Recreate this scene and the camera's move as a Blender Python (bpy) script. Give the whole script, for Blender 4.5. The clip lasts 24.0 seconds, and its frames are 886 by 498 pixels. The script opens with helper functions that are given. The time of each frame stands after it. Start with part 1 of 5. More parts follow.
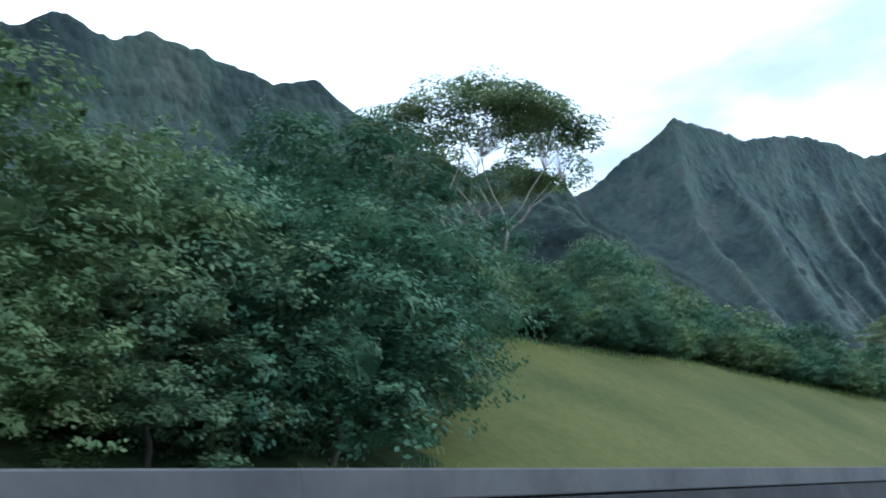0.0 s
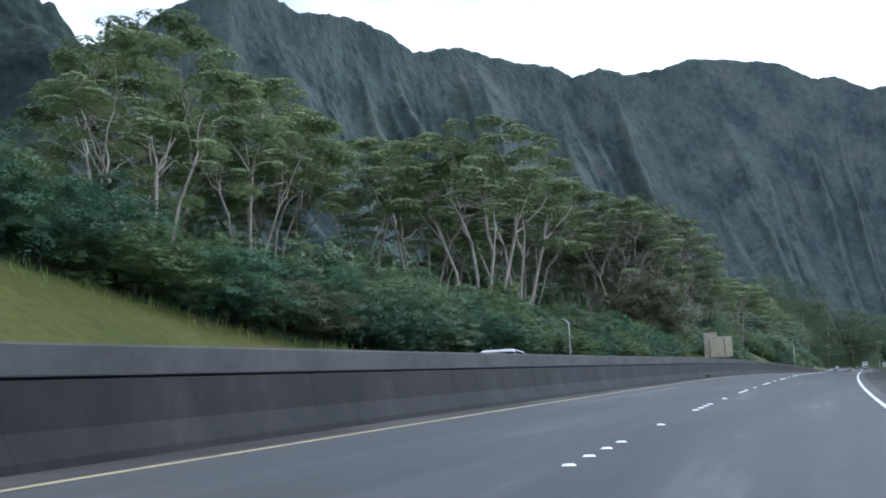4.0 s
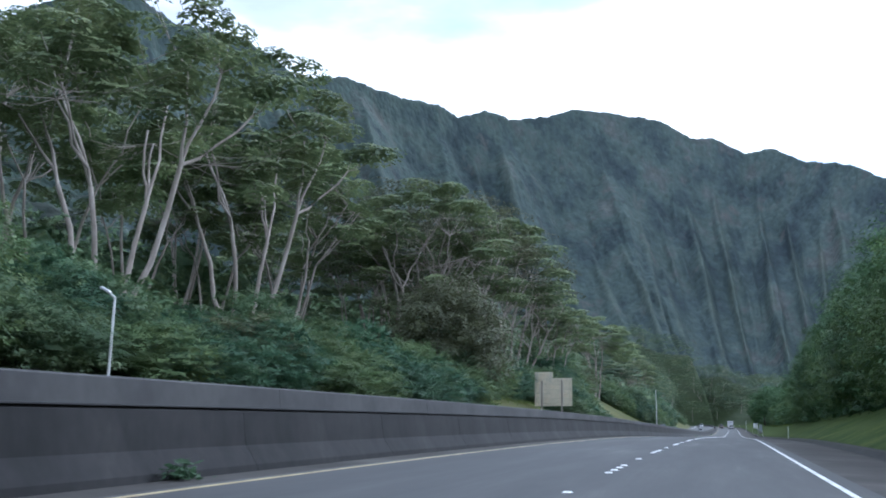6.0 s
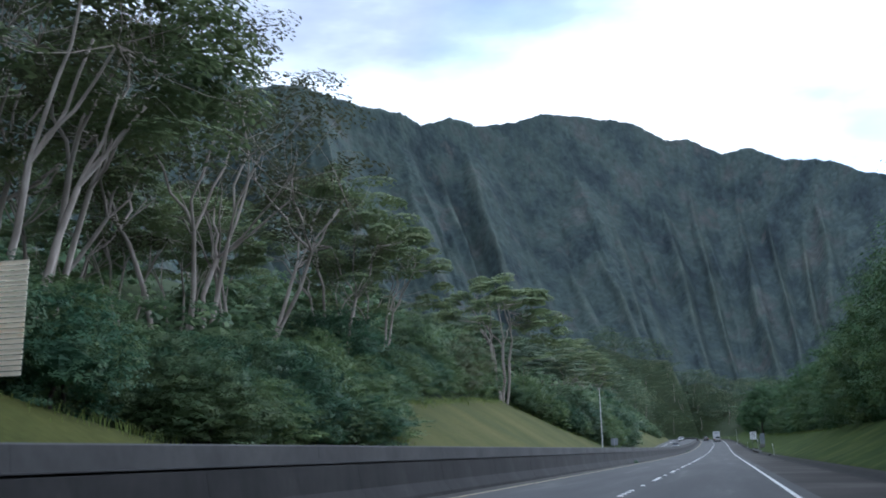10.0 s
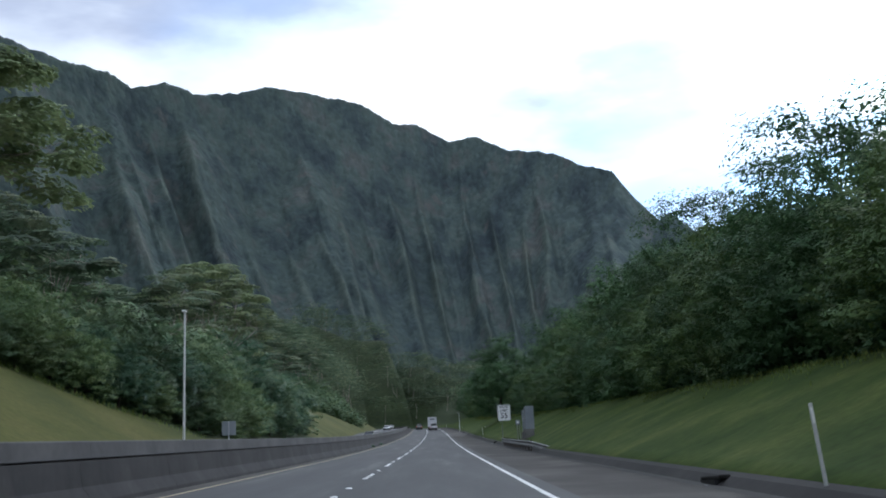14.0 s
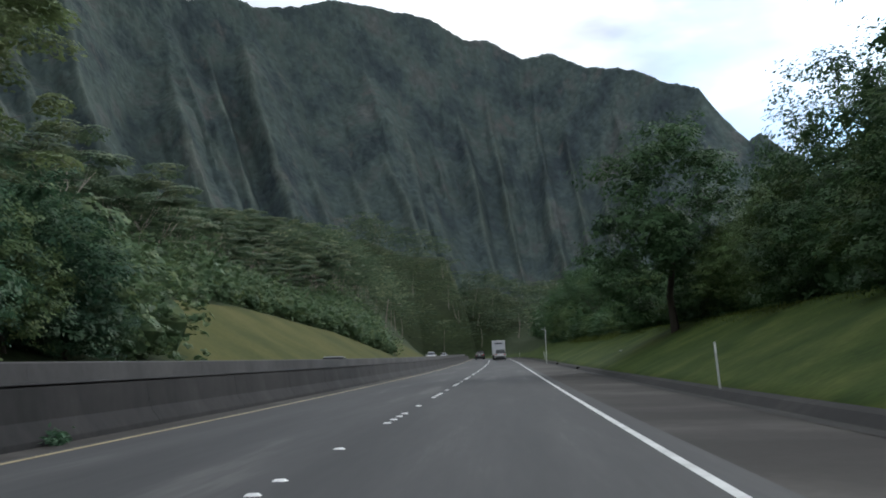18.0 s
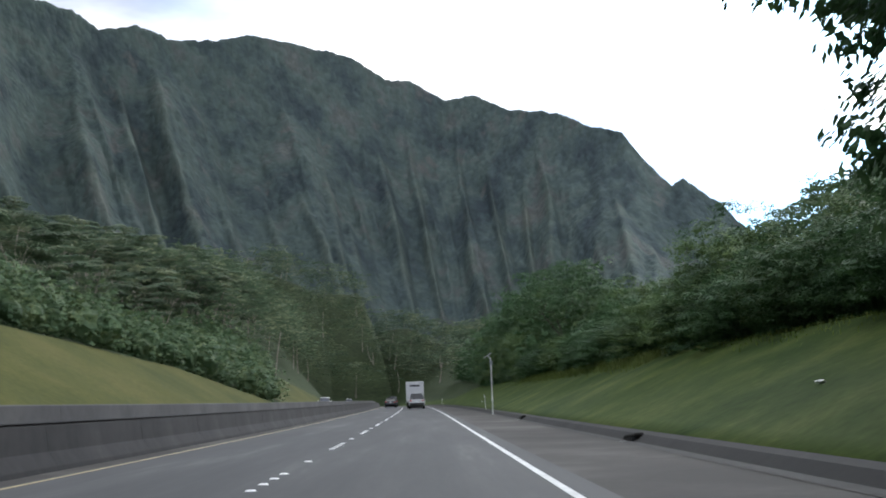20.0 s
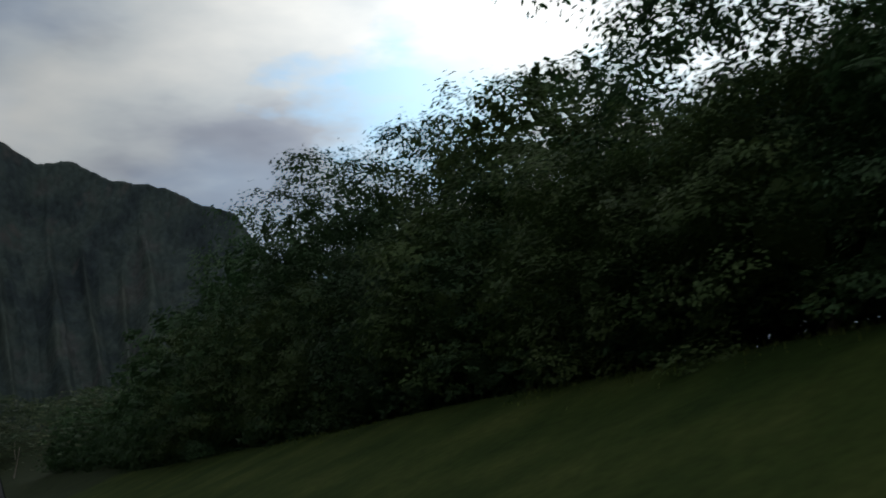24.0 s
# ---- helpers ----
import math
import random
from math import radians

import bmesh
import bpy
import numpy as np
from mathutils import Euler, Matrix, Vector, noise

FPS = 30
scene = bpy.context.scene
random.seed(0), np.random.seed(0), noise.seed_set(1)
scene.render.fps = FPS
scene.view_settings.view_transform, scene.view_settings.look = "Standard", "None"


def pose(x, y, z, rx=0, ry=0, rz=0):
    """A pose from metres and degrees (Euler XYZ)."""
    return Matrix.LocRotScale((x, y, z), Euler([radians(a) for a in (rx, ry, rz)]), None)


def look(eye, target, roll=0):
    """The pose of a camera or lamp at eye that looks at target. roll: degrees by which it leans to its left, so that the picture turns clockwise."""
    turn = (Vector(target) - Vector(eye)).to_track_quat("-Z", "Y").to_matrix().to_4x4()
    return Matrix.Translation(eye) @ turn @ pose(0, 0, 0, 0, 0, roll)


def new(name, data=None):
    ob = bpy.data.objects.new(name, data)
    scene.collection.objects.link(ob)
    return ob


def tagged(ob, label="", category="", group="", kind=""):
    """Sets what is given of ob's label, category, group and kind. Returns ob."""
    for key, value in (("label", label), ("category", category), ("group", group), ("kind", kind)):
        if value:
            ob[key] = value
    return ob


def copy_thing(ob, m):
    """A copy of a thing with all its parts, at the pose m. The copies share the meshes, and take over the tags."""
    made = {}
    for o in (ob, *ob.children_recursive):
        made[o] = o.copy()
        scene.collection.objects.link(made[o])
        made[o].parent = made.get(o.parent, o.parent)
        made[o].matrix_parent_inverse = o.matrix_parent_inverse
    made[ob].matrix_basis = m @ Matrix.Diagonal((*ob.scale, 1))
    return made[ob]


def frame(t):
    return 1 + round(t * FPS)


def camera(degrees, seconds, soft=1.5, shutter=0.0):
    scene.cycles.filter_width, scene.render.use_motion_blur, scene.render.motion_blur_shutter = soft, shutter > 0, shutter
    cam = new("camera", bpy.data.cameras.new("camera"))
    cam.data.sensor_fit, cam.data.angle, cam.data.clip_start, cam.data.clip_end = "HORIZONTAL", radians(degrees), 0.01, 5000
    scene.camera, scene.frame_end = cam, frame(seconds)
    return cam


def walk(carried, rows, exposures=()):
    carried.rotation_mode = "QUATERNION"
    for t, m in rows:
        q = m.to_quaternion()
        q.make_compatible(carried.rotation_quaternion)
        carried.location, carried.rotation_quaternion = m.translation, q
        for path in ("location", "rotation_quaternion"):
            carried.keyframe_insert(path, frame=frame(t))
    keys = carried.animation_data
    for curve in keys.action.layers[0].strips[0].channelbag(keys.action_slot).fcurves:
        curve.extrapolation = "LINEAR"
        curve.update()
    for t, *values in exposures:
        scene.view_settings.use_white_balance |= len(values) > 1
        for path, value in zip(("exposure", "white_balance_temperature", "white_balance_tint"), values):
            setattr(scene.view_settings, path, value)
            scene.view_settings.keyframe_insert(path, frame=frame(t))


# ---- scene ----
cam = camera(45.98, 24.0, soft=1.9, shutter=0.07)
# seconds, eye (x, y, z), pitch over 90, roll, yaw
ROWS = [
    (0.0, 0.10, 0.00, 1.01, 18.25, 1.65, 36.06),
    (0.5, 0.21, 12.43, 1.94, 17.78, 0.53, 32.83),
    (1.0, 0.56, 24.86, 2.87, 17.99, 2.36, 22.45),
    (1.5, 1.13, 37.28, 3.80, 17.81, 2.17, 5.64),
    (2.0, 1.81, 49.69, 4.72, 14.91, 2.24, -1.30),
    (2.5, 2.66, 62.09, 5.64, 13.57, 0.30, 7.02),
    (4.5, 7.73, 111.55, 9.27, 10.59, 1.59, 11.68),
    (5.0, 9.33, 123.89, 10.17, 10.89, 2.12, 4.71),
    (5.5, 11.18, 136.18, 11.06, 11.65, 2.49, 5.03),
    (6.0, 13.13, 148.47, 11.94, 13.09, -0.87, 4.46),
    (6.5, 15.24, 160.72, 12.81, 13.50, 0.64, 5.25),
    (7.0, 17.45, 172.96, 13.66, 14.24, 1.40, 3.29),
    (7.5, 19.94, 185.15, 14.47, 14.70, 1.65, 4.64),
    (8.0, 22.33, 197.35, 15.25, 15.46, 4.99, 5.51),
    (8.5, 24.76, 209.54, 16.00, 15.03, 1.68, 4.36),
    (9.0, 27.21, 221.73, 16.71, 14.82, 1.13, 4.14),
    (9.5, 29.70, 233.92, 17.39, 14.53, 2.33, 4.59),
    (10.0, 32.13, 246.11, 18.05, 14.31, 1.39, 3.97),
    (10.5, 34.36, 258.35, 18.72, 14.17, 1.44, 4.08),
    (12.5, 43.71, 307.20, 21.38, 12.22, 0.88, 6.49),
    (13.0, 45.97, 319.42, 22.05, 13.85, 1.61, 6.93),
    (13.5, 48.28, 331.64, 22.73, 14.51, 2.12, 3.04),
    (14.0, 50.56, 343.87, 23.41, 13.32, 2.83, -10.99),
    (14.5, 52.78, 356.10, 24.10, 11.76, 1.71, -11.32),
    (15.0, 55.19, 368.30, 24.78, 12.72, 3.13, -13.53),
    (15.5, 57.47, 380.52, 25.48, 13.60, 4.29, -17.13),
    (16.0, 59.82, 392.73, 26.18, 13.56, 4.41, -18.59),
    (16.5, 62.22, 404.94, 26.89, 12.79, 4.95, -19.63),
    (17.0, 64.58, 417.14, 27.62, 10.57, 2.23, -13.12),
    (17.5, 67.01, 429.34, 28.37, 9.33, 1.50, -9.01),
    (19.5, 76.54, 478.16, 31.55, 12.42, 1.69, -5.73),
    (20.0, 78.88, 490.37, 32.38, 12.20, 1.83, -11.63),
    (20.5, 81.25, 502.57, 33.23, 11.76, 0.94, -18.96),
    (21.0, 83.57, 514.79, 34.08, 11.93, 1.88, -24.92),
    (21.5, 85.81, 527.02, 34.94, 12.30, 3.65, -31.08),
    (22.0, 88.01, 539.26, 35.81, 12.90, 4.07, -37.23),
    (22.5, 90.20, 551.50, 36.69, 12.79, 4.99, -38.78),
    (23.0, 92.56, 563.71, 37.57, 13.12, 5.44, -36.92),
    (23.5, 94.80, 575.94, 38.45, 15.18, 5.33, -35.60),
    (24.0, 97.01, 588.18, 39.32, 16.37, 4.22, -33.64),
]
# seconds, stops, kelvin, tint
EXPOSURES = [(0.0, 0.5, 5000, 0), (1.0, 0.42, 5150, 1), (2.0, -0.1, 5600, 6), (2.5, -0.05, 5600, 7), (5.0, 0.58, 5150, 9), (7.0, 0.42, 5200, 8), (10.0, 0.12, 5250, 8), (13.0, 0.38, 5350, 8), (14.0, -0.15, 5600, 8),
             (15.0, -0.45, 5900, 7), (16.0, -0.8, 6100, 6), (17.0, -0.66, 6100, 6), (18.2, -0.2, 6100, 7), (20.0, 0.18, 6050, 9), (21.0, -0.58, 5950, 7), (21.5, -1.3, 5850, 6), (22.0, -1.8, 5850, 6), (23.0, -1.75, 6250, 5), (24.0, -1.9, 6250, 5)]
walk(cam, [(t, pose(x, y, z, 90 + rx, ry, rz)) for t, x, y, z, rx, ry, rz in ROWS], EXPOSURES)

# ---- world and sun: a bright broken overcast, the sun veiled ahead and to the right ----
SUN_ELEV, SUN_AZ = radians(30), radians(46)      # azimuth clockwise from +y
world = bpy.data.worlds.new("overcast_sky")
world.use_nodes = True
scene.world = world
wn, wl = world.node_tree.nodes, world.node_tree.links
wn.clear()
w_out, w_bg = wn.new("ShaderNodeOutputWorld"), wn.new("ShaderNodeBackground")
w_sky = wn.new("ShaderNodeTexSky")
w_sky.sky_type = "NISHITA"
w_sky.sun_disc = False
w_sky.sun_elevation, w_sky.sun_rotation = SUN_ELEV, SUN_AZ
w_co = wn.new("ShaderNodeTexCoord")
w_map = wn.new("ShaderNodeMapping")
w_map.inputs["Scale"].default_value = (1.0, 1.0, 2.6)
wl.new(w_co.outputs["Generated"], w_map.inputs["Vector"])


def world_noise(scale, detail, rough, offset):
    n = wn.new("ShaderNodeTexNoise")
    n.noise_dimensions = "4D"
    n.inputs["W"].default_value = offset
    n.inputs["Scale"].default_value, n.inputs["Detail"].default_value, n.inputs["Roughness"].default_value = scale, detail, rough
    wl.new(w_map.outputs["Vector"], n.inputs["Vector"])
    return n


def world_ramp(src, stops):
    r = wn.new("ShaderNodeValToRGB")
    while len(r.color_ramp.elements) < len(stops):
        r.color_ramp.elements.new(0.5)
    for e, (p, c) in zip(r.color_ramp.elements, stops):
        e.position, e.color = p, (*c, 1)
    wl.new(src, r.inputs["Fac"])
    return r


def world_mix(a, b, fac, mode="MIX"):
    m = wn.new("ShaderNodeMix")
    m.data_type, m.blend_type = "RGBA", mode
    for sock, v in ((m.inputs[6], a), (m.inputs[7], b), (m.inputs[0], fac)):
        if hasattr(v, "is_output"):
            wl.new(v, sock)
        else:
            sock.default_value = v
    return m.outputs[2]


blue = world_mix(w_sky.outputs["Color"], (0.20, 0.30, 0.38, 1), 1.0, "MULTIPLY")
cloud = world_ramp(world_noise(2.1, 6, 0.52, 3.7).outputs["Fac"],
                   [(0.33, (0.52, 0.55, 0.70)), (0.42, (0.82, 0.86, 1.0)), (0.50, (1.4, 1.43, 1.47)), (0.64, (2.1, 2.0, 1.9))])
gap = world_ramp(world_noise(1.5, 5, 0.5, 9.1).outputs["Fac"], [(0.37, (0.8, 0.8, 0.8)), (0.47, (1, 1, 1))])
# a break in the cloud, open to the blue, over the bend of the road
w_hole, w_edge, w_open = wn.new("ShaderNodeVectorMath"), wn.new("ShaderNodeMath"), wn.new("ShaderNodeMapRange")
w_hole.operation, w_edge.operation = "DOT_PRODUCT", "MULTIPLY_ADD"
w_hole.inputs[1].default_value = (0.565, 0.745, 0.352)
w_edge.inputs[1].default_value = 0.12
w_open.inputs["From Min"].default_value, w_open.inputs["From Max"].default_value = 1.043, 1.060
w_open.inputs["To Min"].default_value, w_open.inputs["To Max"].default_value = 1.0, 0.08
wl.new(w_co.outputs["Generated"], w_hole.inputs[0])
wl.new(world_noise(6.0, 5, 0.55, 1.3).outputs["Fac"], w_edge.inputs[0])
wl.new(w_hole.outputs["Value"], w_edge.inputs[2])
wl.new(w_edge.outputs["Value"], w_open.inputs["Value"])
w_heap, w_rim, w_puff = wn.new("ShaderNodeVectorMath"), wn.new("ShaderNodeMath"), wn.new("ShaderNodeMapRange")
w_heap.operation, w_rim.operation = "DOT_PRODUCT", "MULTIPLY_ADD"
w_heap.inputs[1].default_value = (0.600, 0.744, 0.296)
w_rim.inputs[1].default_value = 0.022
w_puff.inputs["From Min"].default_value, w_puff.inputs["From Max"].default_value = 1.0085, 1.0105
wl.new(w_co.outputs["Generated"], w_heap.inputs[0])
wl.new(world_noise(14.0, 4, 0.5, 5.5).outputs["Fac"], w_rim.inputs[0])
wl.new(w_heap.outputs["Value"], w_rim.inputs[2])
wl.new(w_rim.outputs["Value"], w_puff.inputs["Value"])
gap_open = world_mix(gap.outputs["Color"], w_open.outputs["Result"], 1.0, "MULTIPLY")
# thin cloud glows brighter towards the veiled sun
sun_dir = Vector((math.sin(SUN_AZ) * math.cos(SUN_ELEV), math.cos(SUN_AZ) * math.cos(SUN_ELEV), math.sin(SUN_ELEV)))
w_dot, w_pow, w_gain = wn.new("ShaderNodeVectorMath"), wn.new("ShaderNodeMath"), wn.new("ShaderNodeMath")
w_dot.operation, w_pow.operation, w_gain.operation = "DOT_PRODUCT", "POWER", "MULTIPLY_ADD"
w_dot.inputs[1].default_value = sun_dir
w_pow.use_clamp = True
w_pow.inputs[1].default_value = 16.0
w_gain.inputs[1].default_value, w_gain.inputs[2].default_value = 2.0, 0.84
wl.new(w_co.outputs["Generated"], w_dot.inputs[0])
wl.new(w_dot.outputs["Value"], w_pow.inputs[0])
wl.new(w_pow.outputs["Value"], w_gain.inputs[0])
w_bg.inputs["Strength"].default_value = 1.0
lit_cloud = world_mix(cloud.outputs["Color"], w_gain.outputs["Value"], 1.0, "MULTIPLY")
with_puff = world_mix(world_mix(blue, lit_cloud, gap_open), (3.4, 3.4, 3.3, 1), w_puff.outputs["Result"])
wl.new(with_puff, w_bg.inputs["Color"])
wl.new(w_bg.outputs["Background"], w_out.inputs["Surface"])

sun = new("sun", bpy.data.lights.new("sun", "SUN"))
sun.data.energy, sun.data.angle, sun.data.color = 1.5, radians(22), (1.0, 0.96, 0.90)
sun.matrix_world = look(sun_dir * 200, (0, 0, 0))


# ---- materials ----
def material(name, stops, scale=1.0, rough=0.8, bump=0.0, bump_scale=None, metallic=0.0, fine=None, coord="Object", stretch=(1, 1, 1),
             jitter=None, sheen=0.0, specular=0.3):
    """Noise-driven colour between stops, a finer noise on top, optional bump; jitter: 'object' or 'island' brightness spread."""
    m = bpy.data.materials.new(name)
    m.use_nodes = True
    nt = m.node_tree
    n, l = nt.nodes, nt.links
    bsdf = n["Principled BSDF"]
    bsdf.inputs["Roughness"].default_value, bsdf.inputs["Metallic"].default_value = rough, metallic
    bsdf.inputs["Specular IOR Level"].default_value = specular
    co, mp = n.new("ShaderNodeTexCoord"), n.new("ShaderNodeMapping")
    mp.inputs["Scale"].default_value = stretch
    l.new(co.outputs[coord], mp.inputs["Vector"])
    noi = n.new("ShaderNodeTexNoise")
    noi.inputs["Scale"].default_value, noi.inputs["Detail"].default_value, noi.inputs["Roughness"].default_value = scale, 6, 0.6
    l.new(mp.outputs["Vector"], noi.inputs["Vector"])
    ramp = n.new("ShaderNodeValToRGB")
    while len(ramp.color_ramp.elements) < len(stops):
        ramp.color_ramp.elements.new(0.5)
    for e, (p, c) in zip(ramp.color_ramp.elements, stops):
        e.position, e.color = p, (*c, 1)
    l.new(noi.outputs["Fac"], ramp.inputs["Fac"])
    colour = ramp.outputs["Color"]

    def scaled(col, fac_socket, lo, hi):
        mr = n.new("ShaderNodeMapRange")
        mr.inputs["To Min"].default_value, mr.inputs["To Max"].default_value = lo, hi
        l.new(fac_socket, mr.inputs["Value"])
        mx = n.new("ShaderNodeMix")
        mx.data_type, mx.blend_type = "RGBA", "MULTIPLY"
        mx.inputs[0].default_value = 1.0
        l.new(col, mx.inputs[6])
        l.new(mr.outputs["Result"], mx.inputs[7])
        return mx.outputs[2]

    if fine:
        fn = n.new("ShaderNodeTexNoise")
        fn.inputs["Scale"].default_value, fn.inputs["Detail"].default_value = fine[0], 4
        l.new(mp.outputs["Vector"], fn.inputs["Vector"])
        colour = scaled(colour, fn.outputs["Fac"], 1 - fine[1], 1 + fine[1])
    if jitter == "object":
        colour = scaled(colour, n.new("ShaderNodeObjectInfo").outputs["Random"], 0.96, 1.04)
    if jitter == "island":
        colour = scaled(colour, n.new("ShaderNodeNewGeometry").outputs["Random Per Island"], 0.55, 1.5)
        colour = scaled(colour, n.new("ShaderNodeObjectInfo").outputs["Random"], 0.75, 1.25)
    l.new(colour, bsdf.inputs["Base Color"])
    if bump:
        bn = n.new("ShaderNodeTexNoise")
        bn.inputs["Scale"].default_value, bn.inputs["Detail"].default_value = bump_scale or scale * 6, 5
        l.new(mp.outputs["Vector"], bn.inputs["Vector"])
        bp = n.new("ShaderNodeBump")
        bp.inputs["Strength"].default_value = bump
        l.new(bn.outputs["Fac"], bp.inputs["Height"])
        l.new(bp.outputs["Normal"], bsdf.inputs["Normal"])
    return m


def leaf_material(name, stops, scale, through_share=0.34, rough=0.6):
    """Leaf colours by the metre, a small spread from leaf to leaf and tree to tree, and light coming through."""
    m = material(name, stops, scale, rough, specular=0.12, fine=(scale * 5, 0.22))
    n, l = m.node_tree.nodes, m.node_tree.links
    bsdf, out = n["Principled BSDF"], n["Material Output"]
    col = bsdf.inputs["Base Color"].links[0].from_socket
    for src, spread in ((n.new("ShaderNodeNewGeometry").outputs["Random Per Island"], 0.26), (n.new("ShaderNodeObjectInfo").outputs["Random"], 0.22)):
        mr, mx = n.new("ShaderNodeMapRange"), n.new("ShaderNodeMix")
        mr.inputs["To Min"].default_value, mr.inputs["To Max"].default_value = 1 - spread, 1 + spread
        mx.data_type, mx.blend_type = "RGBA", "MULTIPLY"
        mx.inputs[0].default_value = 1.0
        l.new(src, mr.inputs["Value"])
        l.new(col, mx.inputs[6])
        l.new(mr.outputs["Result"], mx.inputs[7])
        col = mx.outputs[2]
    l.new(col, bsdf.inputs["Base Color"])
    tr, mix = n.new("ShaderNodeBsdfTranslucent"), n.new("ShaderNodeMixShader")
    l.new(col, tr.inputs["Color"])
    mix.inputs["Fac"].default_value = through_share
    l.new(bsdf.outputs["BSDF"], mix.inputs[1])
    l.new(tr.outputs["BSDF"], mix.inputs[2])
    l.new(mix.outputs["Shader"], out.inputs["Surface"])
    return m


def cliff_material(name, west, east, crowns):
    """Steep forested rock: patches of forest and bare basalt, paler spur crests, with single tree crowns as fine
    relief. The west to east tint paints distance haze into the colour.
    """
    # the blue of distance haze is mixed into these forest colours
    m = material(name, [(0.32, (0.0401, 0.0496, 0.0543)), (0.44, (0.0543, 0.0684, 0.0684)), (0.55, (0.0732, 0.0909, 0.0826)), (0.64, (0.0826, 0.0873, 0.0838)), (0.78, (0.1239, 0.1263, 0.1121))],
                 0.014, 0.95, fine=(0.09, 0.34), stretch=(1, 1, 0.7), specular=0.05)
    n, l = m.node_tree.nodes, m.node_tree.links
    bsdf, mp = n["Principled BSDF"], n["Mapping"]
    col = bsdf.inputs["Base Color"].links[0].from_socket

    def mixed(mode, a, b, fac):
        mx = n.new("ShaderNodeMix")
        mx.data_type, mx.blend_type = "RGBA", mode
        for sock, v in ((mx.inputs[6], a), (mx.inputs[7], b), (mx.inputs[0], fac)):
            if hasattr(v, "is_output"):
                l.new(v, sock)
            else:
                sock.default_value = v
        return mx.outputs[2]

    def ranged(src, a0, a1, b0, b1):
        mr = n.new("ShaderNodeMapRange")
        for name, v in (("From Min", a0), ("From Max", a1), ("To Min", b0), ("To Max", b1)):
            mr.inputs[name].default_value = v
        l.new(src, mr.inputs["Value"])
        return mr.outputs["Result"]

    crown, rock = n.new("ShaderNodeTexVoronoi"), n.new("ShaderNodeTexNoise")
    crown.inputs["Scale"].default_value = crowns
    rock.inputs["Scale"].default_value, rock.inputs["Detail"].default_value, rock.inputs["Roughness"].default_value = 0.02, 5, 0.62
    for node in (crown, rock):
        l.new(mp.outputs["Vector"], node.inputs["Vector"])
    col = mixed("MULTIPLY", col, ranged(crown.outputs["Color"], 0.0, 1.0, 0.86, 1.14), 1.0)
    col = mixed("MIX", col, (0.105, 0.096, 0.090, 1), ranged(rock.outputs["Fac"], 0.60, 0.70, 0.0, 0.7))
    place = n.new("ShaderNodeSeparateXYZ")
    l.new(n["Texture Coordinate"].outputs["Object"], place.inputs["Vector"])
    # distance haze painted into the colour: darker west, paler east
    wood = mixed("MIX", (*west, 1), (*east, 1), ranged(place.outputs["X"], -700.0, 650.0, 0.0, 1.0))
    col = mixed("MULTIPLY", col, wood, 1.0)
    # a paler tone along the spur crests, broken up by noise
    tone_attr = n.new("ShaderNodeAttribute")
    tone_attr.attribute_name = "spur_tone"
    broken = n.new("ShaderNodeMath")
    broken.operation = "MULTIPLY"
    l.new(tone_attr.outputs["Fac"], broken.inputs[0])
    l.new(ranged(rock.outputs["Fac"], 0.35, 0.62, 0.2, 1.0), broken.inputs[1])
    patchy = broken.outputs["Value"]
    col = mixed("MIX", col, (0.118, 0.138, 0.108, 1), ranged(patchy, 0.15, 0.8, 0.0, 0.34))
    l.new(col, bsdf.inputs["Base Color"])
    bp = n.new("ShaderNodeBump")
    bp.invert = True
    bp.inputs["Strength"].default_value, bp.inputs["Distance"].default_value = 0.55, 4.0
    l.new(crown.outputs["Distance"], bp.inputs["Height"])
    l.new(bp.outputs["Normal"], bsdf.inputs["Normal"])
    return m


M_GRASS = material("mown_grass", [(0.34, (0.0438, 0.0516, 0.0133)), (0.5, (0.0641, 0.0679, 0.0177)), (0.67, (0.0845, 0.0809, 0.0251))], 0.09, 0.95, 0.6, 9.0, fine=(2.6, 0.35), specular=0.1)
M_GRASS_R = material("lush_grass", [(0.34, (0.0249, 0.0460, 0.0090)), (0.5, (0.0418, 0.0650, 0.0135)), (0.67, (0.0676, 0.0880, 0.0216))], 0.35, 0.95, 0.9, 6.0, fine=(4.5, 0.42), specular=0.1)
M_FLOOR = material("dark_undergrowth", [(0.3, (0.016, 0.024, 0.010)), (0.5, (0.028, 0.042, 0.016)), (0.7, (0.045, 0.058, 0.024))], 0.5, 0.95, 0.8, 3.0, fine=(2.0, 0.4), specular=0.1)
M_ASPHALT = material("asphalt", [(0.36, (0.0197, 0.0204, 0.0218)), (0.50, (0.0286, 0.0292, 0.0306)), (0.60, (0.0395, 0.0396, 0.0408)), (0.67, (0.0689, 0.0685, 0.0672))], 0.9, 0.75, 0.2, 40.0, fine=(11.0, 0.2), specular=0.4, coord="UV", stretch=(1, 0.07, 1))
M_SHOULDER = material("old_shoulder_asphalt", [(0.36, (0.0264, 0.0233, 0.0207)), (0.52, (0.0414, 0.0374, 0.0334)), (0.66, (0.0722, 0.0669, 0.0598))], 0.25, 0.9, 0.3, 50.0, fine=(7.0, 0.2))
